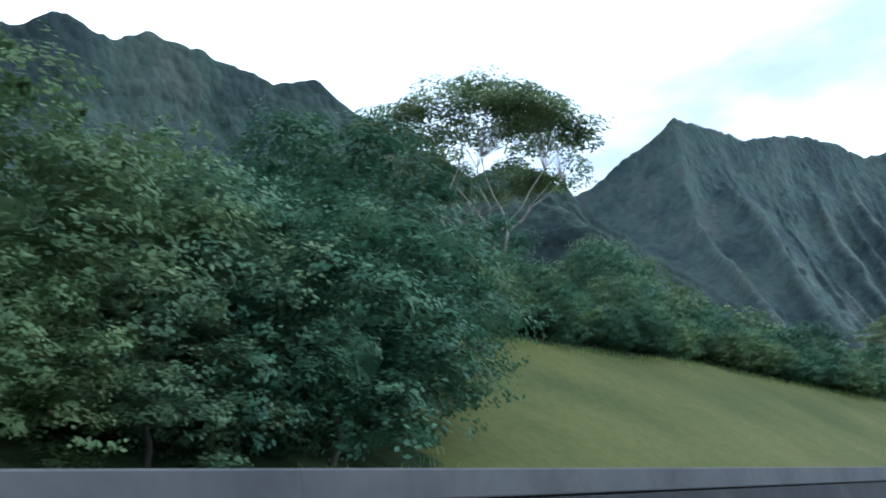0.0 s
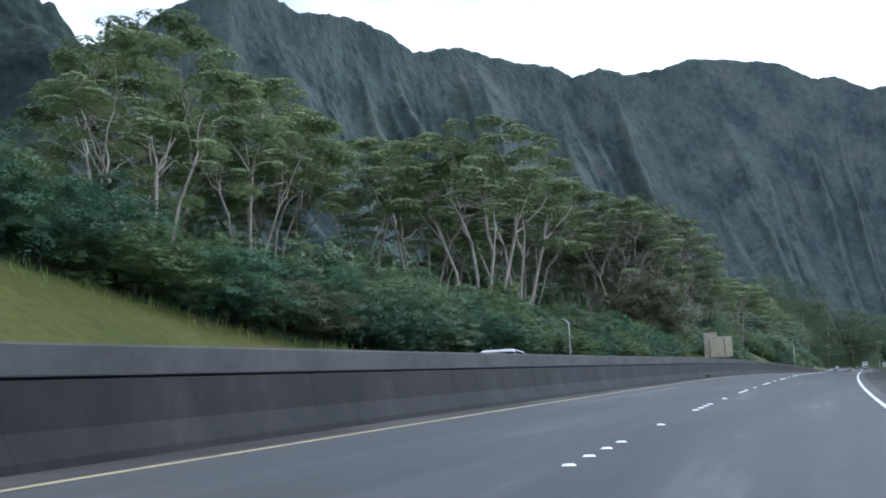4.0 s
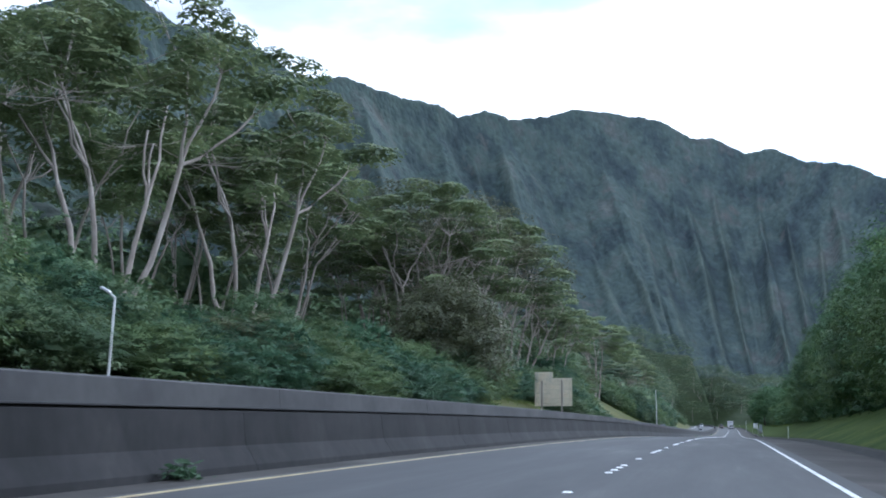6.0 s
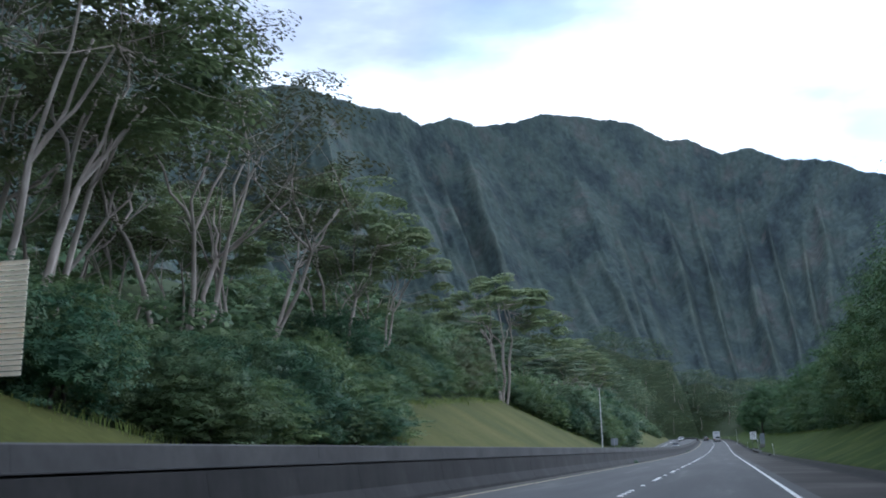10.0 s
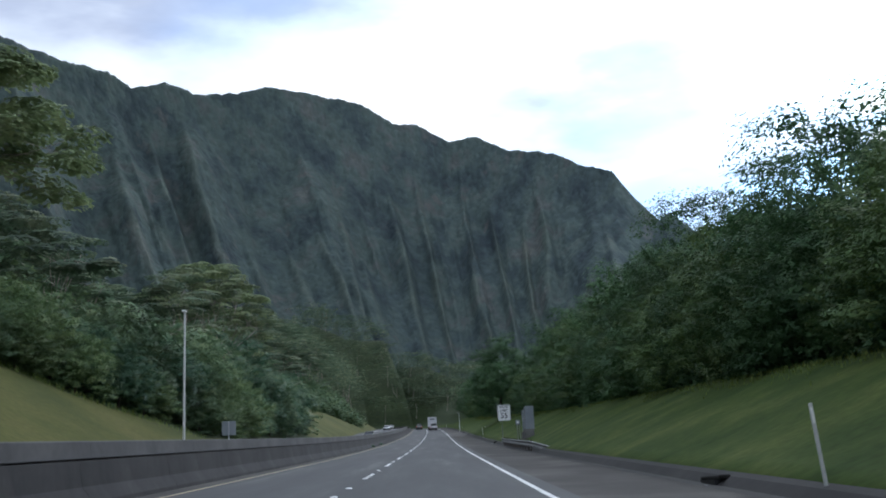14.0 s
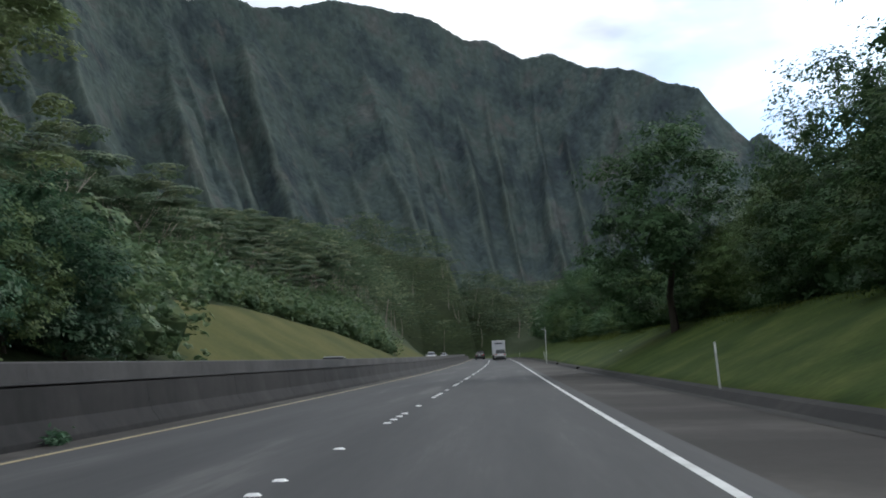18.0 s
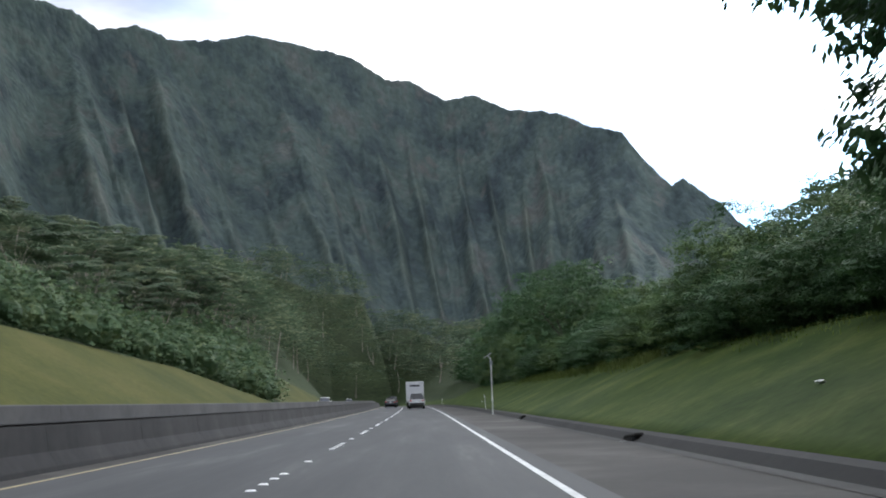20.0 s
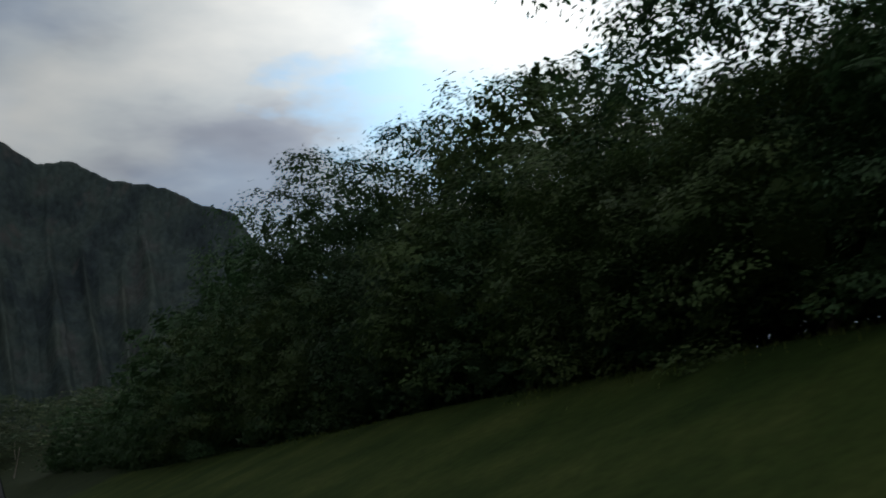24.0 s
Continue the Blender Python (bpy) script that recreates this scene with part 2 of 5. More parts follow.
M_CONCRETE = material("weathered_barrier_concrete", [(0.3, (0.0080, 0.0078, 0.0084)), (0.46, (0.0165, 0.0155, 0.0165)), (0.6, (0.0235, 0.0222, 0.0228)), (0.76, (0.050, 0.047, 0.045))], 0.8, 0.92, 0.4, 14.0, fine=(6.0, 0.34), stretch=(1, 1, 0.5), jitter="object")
M_CONCRETE_FAR = material("pale_barrier_concrete", [(0.3, (0.0425, 0.0408, 0.0425)), (0.5, (0.0587, 0.0578, 0.0587)), (0.72, (0.0790, 0.0774, 0.0765))], 0.5, 0.92, 0.3, 18.0, fine=(5.0, 0.2), jitter="object")
M_GUTTER = material("dark_gutter_concrete", [(0.3, (0.0078, 0.0078, 0.0073)), (0.6, (0.0168, 0.0158, 0.0147)), (0.8, (0.0331, 0.0309, 0.0273))], 0.4, 0.85, 0.4, 12.0, fine=(4.0, 0.3))
M_WHITE = material("white_road_paint", [(0.3, (0.468, 0.468, 0.459)), (0.6, (0.663, 0.663, 0.654))], 1.5, 0.6, 0.1, 30.0, fine=(12.0, 0.12))
M_YELLOW = material("yellow_road_paint", [(0.3, (0.25, 0.20, 0.105)), (0.6, (0.38, 0.315, 0.175))], 1.5, 0.65, 0.1, 30.0, fine=(12.0, 0.2))
M_MARKER = material("ceramic_marker", [(0.3, (0.75, 0.75, 0.74)), (0.7, (0.85, 0.85, 0.84))], 3.0, 0.3, specular=0.5)
M_BARK = material("pale_bark", [(0.3, (0.1960, 0.1615, 0.1341)), (0.55, (0.3332, 0.2861, 0.2504)), (0.75, (0.4901, 0.4339, 0.3846))], 1.2, 0.9, 0.4, 9.0, stretch=(1, 1, 0.3), fine=(6.0, 0.25), jitter="object")
M_BARK_DARK = material("dark_bark", [(0.3, (0.03, 0.025, 0.02)), (0.7, (0.09, 0.075, 0.06))], 1.5, 0.95, 0.5, 9.0, stretch=(1, 1, 0.3))
M_ALBIZIA = leaf_material("feathery_leaves", [(0.3, (0.1064, 0.1478, 0.0739)), (0.5, (0.1680, 0.2128, 0.1030)), (0.72, (0.2632, 0.2912, 0.1456))], 0.35, 0.30)
M_BROWNALB = leaf_material("sparse_olive_leaves", [(0.3, (0.0612, 0.0706, 0.0396)), (0.5, (0.0972, 0.1044, 0.0590)), (0.72, (0.1440, 0.1440, 0.0864))], 0.35, 0.30)
M_SHRUB = leaf_material("broad_leaves", [(0.3, (0.0585, 0.1030, 0.0557)), (0.5, (0.0993, 0.1503, 0.0766)), (0.72, (0.1827, 0.2256, 0.1044))], 0.45)
M_SHRUB_COOL = leaf_material("cool_green_leaves", [(0.3, (0.0338, 0.0787, 0.0472)), (0.5, (0.0584, 0.1153, 0.0649)), (0.72, (0.1065, 0.1696, 0.0850))], 0.45)
M_SHRUB_LIGHT = leaf_material("light_green_leaves", [(0.3, (0.0688, 0.1137, 0.0529)), (0.5, (0.1110, 0.1639, 0.0688)), (0.72, (0.1850, 0.2274, 0.0952))], 0.45)
M_FARWOOD = leaf_material("far_canopy_leaves", [(0.3, (0.048, 0.080, 0.050)), (0.5, (0.092, 0.132, 0.078)), (0.66, (0.25, 0.275, 0.165))], 0.12)
M_DARKLEAF = leaf_material("deep_green_leaves", [(0.3, (0.0356, 0.0783, 0.0364)), (0.5, (0.0632, 0.1198, 0.0501)), (0.72, (0.0996, 0.1636, 0.0667))], 0.45, 0.26)
M_RIGHTLEAF = leaf_material("olive_green_leaves", [(0.3, (0.0575, 0.1020, 0.0379)), (0.5, (0.0943, 0.1490, 0.0522)), (0.72, (0.1438, 0.1951, 0.0716))], 0.45, 0.28)
M_BROWNLEAF = leaf_material("brownish_leaves", [(0.3, (0.062, 0.072, 0.040)), (0.5, (0.098, 0.108, 0.058)), (0.72, (0.140, 0.150, 0.078))], 0.45)
M_WEED = leaf_material("tall_grass_blades", [(0.3, (0.085, 0.125, 0.030)), (0.7, (0.20, 0.24, 0.07))], 0.4)
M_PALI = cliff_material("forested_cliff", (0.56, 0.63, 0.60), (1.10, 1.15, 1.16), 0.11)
M_RIDGE = cliff_material("forested_ridge", (0.54, 0.60, 0.54), (0.54, 0.60, 0.54), 0.16)
M_GALV = material("galvanised_steel", [(0.3, (0.36, 0.37, 0.38)), (0.7, (0.5, 0.51, 0.52))], 2.0, 0.5, 0.1, 20.0, metallic=0.7, fine=(9.0, 0.1))
M_RAIL = material("dull_rail_steel", [(0.3, (0.17, 0.175, 0.175)), (0.7, (0.27, 0.275, 0.27))], 2.0, 0.6, 0.1, 20.0, metallic=0.5, fine=(9.0, 0.15))
M_ALU = material("weathered_sign_aluminium", [(0.3, (0.6496, 0.5830, 0.4606)), (0.55, (0.8064, 0.7208, 0.5684)), (0.75, (0.7392, 0.5512, 0.3626))], 0.9, 0.6, 0.1, 12.0)
M_SIGNWHITE = material("white_sign_sheeting", [(0.3, (0.72, 0.72, 0.71)), (0.7, (0.80, 0.80, 0.79))], 2.0, 0.5)
M_BLACK = material("black_sheeting", [(0.3, (0.012, 0.012, 0.013)), (0.7, (0.02, 0.02, 0.021))], 3.0, 0.5)
M_GREEN = material("green_sign_sheeting", [(0.3, (0.01, 0.13, 0.09)), (0.7, (0.015, 0.17, 0.12))], 3.0, 0.5)
M_CABINET = material("grey_painted_cabinet", [(0.3, (0.19, 0.21, 0.23)), (0.7, (0.26, 0.28, 0.30))], 1.2, 0.55, 0.08, 15.0, metallic=0.1)
M_WALLGREY = material("cast_concrete", [(0.3, (0.11, 0.105, 0.10)), (0.7, (0.20, 0.195, 0.185))], 1.5, 0.9, 0.3, 14.0)
M_POLE = material("pale_painted_pole", [(0.3, (0.48, 0.48, 0.46)), (0.7, (0.62, 0.62, 0.60))], 1.5, 0.6)
M_WEATHERED = material("weathered_steel", [(0.3, (0.22, 0.20, 0.17)), (0.7, (0.34, 0.31, 0.27))], 1.5, 0.85, 0.3, 12.0, stretch=(1, 1, 0.2))
M_PANEL = material("solar_cells", [(0.3, (0.012, 0.016, 0.035)), (0.7, (0.02, 0.026, 0.05))], 3.0, 0.25, specular=0.6)
M_TYRE = material("tyre_rubber", [(0.3, (0.012, 0.012, 0.012)), (0.7, (0.025, 0.025, 0.025))], 4.0, 0.85)
M_CARWHITE = material("white_car_paint", [(0.3, (0.5280, 0.5280, 0.5280)), (0.7, (0.5920, 0.5920, 0.5920))], 1.0, 0.3, specular=0.5)
M_CARDARK = material("dark_car_paint", [(0.3, (0.018, 0.02, 0.024)), (0.7, (0.03, 0.032, 0.036))], 1.0, 0.3, specular=0.5)
M_CARSILVER = material("silver_car_paint", [(0.3, (0.42, 0.42, 0.43)), (0.7, (0.5, 0.5, 0.51))], 1.0, 0.35, metallic=0.5)
M_GLASS = material("dark_car_glass", [(0.3, (0.012, 0.014, 0.016)), (0.7, (0.02, 0.022, 0.025))], 1.0, 0.08, specular=0.6)
M_RED = material("red_lens", [(0.3, (0.35, 0.015, 0.012)), (0.7, (0.45, 0.02, 0.016))], 2.0, 0.25)
M_LENS = material("clear_lens", [(0.3, (0.75, 0.75, 0.72)), (0.7, (0.85, 0.85, 0.82))], 2.0, 0.15)


# ---- the road's line: heading, climb and bank along its length ----
CURV = [1.229, 1.259, 0.999, 0.384, -0.051, -0.059, 0.007, 0.013, -0.029, -0.091, -0.151, -0.225, -0.308, -0.395, -0.483, -0.572, -0.66]
GRADE = [7.58, 7.3, 7.01, 5.28, 5.4, 5.66, 6.65, 7.09, 6.98, 6.64, 6.31, 6.05, 5.84]
CROSS = [6.61, 5.76, 4.99, 2.69, 1.81, 0.97, 0.36, -0.33, -0.31, 0.09, 0.61, 1.16, 1.7]
SS = np.arange(-700.0, 2400.0, 2.0)
_k = np.where((SS < 0) | (SS > 1100), 0, np.interp(SS, np.arange(len(CURV)) * 60.0, CURV)) * 1e-3
_g = np.interp(SS, np.arange(len(GRADE)) * 80.0, GRADE) * 0.01
BANK = np.interp(SS, np.arange(len(CROSS)) * 80.0, CROSS) * 0.01


def integral(v):
    out = np.concatenate([[0.0], np.cumsum(v[1:] + v[:-1])])
    return out - np.interp(0.0, SS, out)


HEAD = integral(_k)
PX, PY, PZ = integral(np.sin(HEAD)), integral(np.cos(HEAD)), integral(_g)


def road(s, d, h=0.0):
    """World place at s metres along, d metres to the right, h over the banked road plane (arrays or numbers)."""
    a = np.interp(s, SS, HEAD)
    return np.stack(np.broadcast_arrays(np.interp(s, SS, PX) + d * np.cos(a), np.interp(s, SS, PY) - d * np.sin(a),
                                        np.interp(s, SS, PZ) - np.clip(d, -40, 25) * np.interp(s, SS, BANK) + h), -1)


def heading(s):
    return -math.degrees(float(np.interp(s, SS, HEAD)))


W_EDGE, LANE = 1.67, 3.66
Y_EDGE = W_EDGE - 2 * LANE
NEAR_BASE, FAR_FACE = -6.30, -7.45
OPP_EDGE = -18.4            # outer edge of the opposite carriageway
GUTTER = 4.35               # start of the right-hand gutter
# outer edge of the mown bank (start of the trees), on both sides
LEFT_LINE = ([-100, 26, 31, 45, 75, 104, 120, 139, 150, 235, 255, 278, 288, 316, 330, 345, 386, 413, 424, 440, 450, 512, 528, 571, 615, 638, 648, 656, 668, 720, 760],
             [-19.2, -19.2, -26, -33, -34, -31, -27, -20.5, -19.4, -19.4, -23.7, -23.4, -19.4, -19.4, -27, -27.4, -31.2, -32.8, -26, -20.3, -19.2, -19.2, -29, -30.3, -27, -22, -19.3, -19.4, -26, -27, -22])
RIGHT_LINE = ([-100, 60, 100, 120, 150, 175, 230, 600, 640, 690, 725, 760], [16, 17.5, 18, 17, 13, 10.5, 10.8, 11.4, 11.6, 12, 14, 15])


def opp_rise(s):
    """How far the opposite carriageway lies higher past the bend."""
    return np.interp(s, [545, 600], [0.0, 0.5])


def ground_h(s, d):
    """Height of the ground over the road plane."""
    s, d = np.asarray(s, float), np.asarray(d, float)
    ll, rl = np.interp(s, *LEFT_LINE), np.interp(s, *RIGHT_LINE)
    x = OPP_EDGE - d                                        # metres up the left bank
    w = OPP_EDGE - ll
    left = 0.35 + 0.6 * np.minimum(np.maximum(x, 0), w) + np.interp(s, [130, 150, 340, 356, 480, 510, 650, 700], [0.44, 0.28, 0.28, 0.44, 0.44, 0.30, 0.30, 0.40]) * np.clip(x - w, 0, 45) + 0.22 * np.clip(x - w - 45, 0, 60)
    left = left - 0.05 * np.clip(x - 200, 0, 400)
    slope = np.interp(s, [0, 150, 185], [0.6, 0.6, 0.45])
    y = d - 5.35
    wr = rl - 5.35
    right = 0.12 + slope * np.minimum(np.maximum(y, 0), wr) + 0.16 * np.clip(y - wr, 0, 40) - 0.08 * np.clip(y - wr - 60, 0, 300)
    mid = np.where(d < -7.7, -0.25 + opp_rise(s), -0.25)
    mid = np.where(d > -7.0, -0.14, mid)
    off = np.abs(d + 6)
    rise = np.maximum(np.clip((s - 690) / 330, 0, 1) * 36 * np.clip((off - 16) / 28, 0, 1), 60 * np.clip((s - 905) / 130, 0, 1) * np.clip(1.6 - off / 60, 0, 1))
    left, right, mid = left + rise, right + 0.6 * rise, mid + rise
    return np.where(d < OPP_EDGE, left, np.where(d > 5.35, right, mid))


def ground(s, d, sink=0.0):
    return Vector(road(s, d, float(ground_h(s, d)) - sink))


# ---- mesh helpers ----
def mesh(name, verts, faces, mat, smooth=False):
    me = bpy.data.meshes.new(name)
    me.from_pydata([tuple(v) for v in verts], [], [tuple(f) for f in faces])
    me.materials.append(mat)
    if smooth:
        me.polygons.foreach_set("use_smooth", [True] * len(me.polygons))
    me.update()
    return me


def structure(name, verts, faces, mat, label, category, smooth=False, kind="structure"):
    return tagged(new(name, mesh(name, verts, faces, mat, smooth)), label, category, kind=kind)


def part(name, bm, mat, parent, label=""):
    """Links a bmesh, or a mesh, as one part under its thing."""
    if isinstance(bm, bmesh.types.BMesh):
        me = bpy.data.meshes.new(name)
        bm.to_mesh(me)
        bm.free()
        me.materials.append(mat)
    else:
        me = bm
    ob = new(name, me)
    ob.parent = parent
    return tagged(ob, label) if label else ob


def thing(name, m, label, category, group="", kind=""):
    ob = new(name)
    ob.matrix_basis = m
    return tagged(ob, label, category, group, kind)


def box(bm, x, y, z, sx, sy, sz, bevel=0.0, rot=None):
    """A box with its middle at x, y, z; bevelled edges."""
    m = Matrix.Translation((x, y, z)) @ (rot or Matrix.Identity(4)) @ Matrix.Diagonal((sx, sy, sz, 1))
    made = bmesh.ops.create_cube(bm, size=1, matrix=m)["verts"]
    if bevel:
        edges = list({e for v in made for e in v.link_edges})
        bmesh.ops.bevel(bm, geom=edges, offset=bevel, segments=1, affect="EDGES")
    return bm


def cyl(bm, a, b, r1, r2=None, seg=10):
    a, b = Vector(a), Vector(b)
    m = Matrix.Translation((a + b) / 2) @ (b - a).to_track_quat("Z", "Y").to_matrix().to_4x4()
    bmesh.ops.create_cone(bm, cap_ends=True, segments=seg, radius1=r1, radius2=r1 if r2 is None else r2, depth=(b - a).length, matrix=m)
    return bm


def sweep(profile, stations, closed=True):
    """Verts and faces of a (d, h) profile carried along the road."""
    n = len(profile)
    verts = np.concatenate([road(np.full(n, s), np.array([p[0] for p in profile]), np.array([p[1] for p in profile])) for s in stations])
    faces = []
    for i in range(len(stations) - 1):
        for j in range(n if closed else n - 1):
            k = (j + 1) % n
            faces.append((i * n + j, i * n + k, (i + 1) * n + k, (i + 1) * n + j))
    if closed:
        faces.append(tuple(reversed(range(n))))
        faces.append(tuple(range((len(stations) - 1) * n, len(stations) * n)))
    return verts, faces


def steps(a, b, step):
    return np.linspace(a, b, max(2, int(round((b - a) / step)) + 1))


# ---- ground: one sheet from the verges to the far hills ----
def grid(name, ss, dd, height, mat, label, category, smooth=True):
    S, D = np.meshgrid(ss, dd, indexing="ij")
    verts = road(S.ravel(), D.ravel(), height(S.ravel(), D.ravel()))
    n = len(dd)
    i, j = np.meshgrid(np.arange(len(ss) - 1), np.arange(n - 1), indexing="ij")
    q = (i * n + j).ravel()
    return structure(name, verts, np.stack([q, q + 1, q + n + 1, q + n], -1), mat, label, category, smooth)


gs = np.concatenate([np.arange(-690, -60, 45.0), np.arange(-60, 0, 3.0), np.arange(0, 660, 1.3), np.arange(660, 760, 4.0), np.arange(760, 1100, 10.0), np.arange(1100, 2390, 40.0)])
gd = np.concatenate([np.arange(-1500, -120, 60.0), np.arange(-120, -44, 5.0), np.arange(-44, -18.4, 1.3), [-18.4, -18.38, -14, -7.3, -7.1, -3, 0, 3, 5.34, 5.36],
                     np.arange(5.9, 19, 0.9), np.arange(19, 60, 6.0), np.arange(60, 660, 60.0)])


def lumpy(s, d):
    h = ground_h(s, d)
    x, y = road(s, d)[..., 0], road(s, d)[..., 1]
    n = np.array([noise.noise((a * 0.12, b * 0.12, 0.3)) + 0.45 * noise.noise((a * 0.45, b * 0.45, 5.3)) for a, b in zip(x, y)])
    amp = np.where((d < OPP_EDGE - 0.6) | (d > 6.0), 0.13, 0.0)
    return h + n * amp


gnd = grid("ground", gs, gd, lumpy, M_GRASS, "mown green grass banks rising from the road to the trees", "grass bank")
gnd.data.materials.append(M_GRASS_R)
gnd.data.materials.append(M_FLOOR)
mid_s, mid_d = np.meshgrid((gs[1:] + gs[:-1]) / 2, (gd[1:] + gd[:-1]) / 2, indexing="ij")
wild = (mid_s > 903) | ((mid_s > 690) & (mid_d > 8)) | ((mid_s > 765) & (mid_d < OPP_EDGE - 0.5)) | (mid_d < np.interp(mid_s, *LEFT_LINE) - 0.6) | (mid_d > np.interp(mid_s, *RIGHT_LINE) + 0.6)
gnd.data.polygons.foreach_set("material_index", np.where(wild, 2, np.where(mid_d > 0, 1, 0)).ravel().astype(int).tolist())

# ---- carriageways ----
rs = steps(-60, 904, 5)


def strip(name, d0, d1, h0, mat, label, category, nd=2, h1=None, stations=rs):
    prof = [(d, h0 + ((h1 if h1 is not None else h0) - h0) * k) for k, d in zip(np.linspace(0, 1, nd), np.linspace(d0, d1, nd))]
    v, f = sweep(prof, stations, False)
    ob = structure(name, v, f, mat, label, category)
    uv = ob.data.uv_layers.new(name="along")
    at_v = np.array([(d, st) for st in stations for d, _ in prof])
    idx = np.empty(len(ob.data.loops), int)
    ob.data.loops.foreach_get("vertex_index", idx)
    uv.data.foreach_set("uv", at_v[idx].ravel())
    return ob


strip("road", NEAR_BASE - 0.3, 2.1, 0.0, M_ASPHALT, "worn grey asphalt of the climbing two-lane carriageway", "road", 8)
strip("shoulder", 2.08, 4.42, -0.004, M_SHOULDER, "old brownish asphalt shoulder beside the edge line", "shoulder", 4)
opp = strip("road_opposite", OPP_EDGE + 0.02, FAR_FACE - 0.2, -0.12, M_ASPHALT, "grey asphalt of the opposite carriageway beyond the barrier", "road", 6)
v, f = sweep([(GUTTER, 0.004), (GUTTER + 0.25, -0.05), (5.0, -0.06), (5.22, 0.10), (5.42, 0.16), (5.44, -0.2)], rs, False)
structure("gutter", v, f, M_GUTTER, "dark gutter at the foot of the grass bank", "gutter")
v, f = sweep([(W_EDGE - 0.045, 0.004), (W_EDGE + 0.065, 0.004)], rs, False)
structure("edge_line", v, f, M_WHITE, "solid white edge line painted on the asphalt", "road marking")
v, f = sweep([(Y_EDGE - 0.045, 0.004), (Y_EDGE + 0.055, 0.004)], rs, False)
structure("median_line", v, f, M_YELLOW, "faded yellow line along the median side", "road marking")
v, f = sweep([(-17.0 + 0.9, -0.115), (-17.0 + 1.05, -0.115)], rs, False)
v = v + np.repeat(opp_rise(rs), 2)[:, None] * np.array((0, 0, 1))
for vert, up in zip(opp.data.vertices, np.repeat(opp_rise(rs), 6)):
    vert.co.z += up
structure("opposite_edge_line", v, f, M_WHITE, "white edge line of the opposite carriageway", "road marking")
strip("median_shoulder", NEAR_BASE - 0.1, Y_EDGE - 0.16, 0.004, M_SHOULDER, "pale dusty strip between the yellow line and the barrier", "shoulder")

# ---- mountains: a fluted wall of cliffs, and a nearer ridge ----
MAIN_A = [(-1300, 1000, 380), (-900, 1180, 470), (-659, 1305, 564), (-610, 1334, 611), (-583, 1347, 625), (-547, 1367, 668), (-508, 1464, 669), (-490, 1500, 661),
          (-445, 1631, 704), (-407, 1712, 707), (-371, 1786, 694), (-315, 1866, 729), (-223, 1981, 733), (-156, 2048, 743), (-119, 2086, 731), (-70, 2129, 758)]
MAIN_B = [(-11, 2170, 754), (56, 2209, 773), (112, 2239, 802), (207, 2285, 806), (305, 2322, 803), (369, 2333, 767), (419, 2340, 768), (488, 2350, 736), (536, 2314, 736),
          (588, 2238, 680), (644, 2149, 646), (682, 2076, 595), (711, 2021, 570), (738, 2005, 517), (774, 1985, 469), (791, 1976, 480), (838, 1953, 434), (860, 1946, 404), (960, 1900, 330), (1100, 1850, 250)]
LEFT_R = [(-600, 120, 300), (-585, 230, 330), (-560, 326, 358), (-553, 345, 372), (-542, 384, 364), (-535, 406, 377), (-518, 446, 370), (-497, 487, 360), (-483, 517, 369), (-469, 536, 351),
          (-450, 566, 334), (-447, 570, 321), (-428, 589, 322), (-410, 611, 298), (-400, 622, 306), (-389, 634, 312), (-370, 651, 309), (-361, 658, 297), (-357, 663, 299), (-351, 666, 288), (-340, 675, 268), (-250, 760, 190)]


def spurs(u, v, rng, spacing, height, slope, start, drift, length):
    """Knife-edged spurs running down a slope: each begins below the crest, grows, and slants with the fall of the rock."""
    out, edge = np.zeros((len(u), len(v))), np.zeros((len(u), len(v)))
    U, V = u[:, None], v[None, :]
    at = -60.0
    while at < length + 60:
        v0, tall = rng.uniform(*start), rng.uniform(*height)
        slant = drift(at / length) * rng.uniform(0.7, 1.3)
        bend, phase = rng.uniform(2, 9), rng.uniform(0, 6.28)
        grow = np.clip((V - v0) / rng.uniform(0.16, 0.4), 0, 1) ** 0.8 * (1 - 0.35 * V)
        line = at + slant * (V - 0.5) + bend * np.sin(V * rng.uniform(5, 12) + phase)
        steep = slope * rng.uniform(0.8, 1.25)
        side = np.where(U > line, steep * rng.uniform(0.8, 1.3), steep)
        off = np.abs(U - line)
        out = np.maximum(out, tall * grow - side * off)
        edge = np.maximum(edge, np.clip(1.3 - off / 11.0, 0, 1) * np.clip(grow * 1.6, 0, 1))
        at += spacing * rng.uniform(0.55, 1.5)
    return out, edge * (out > 0)


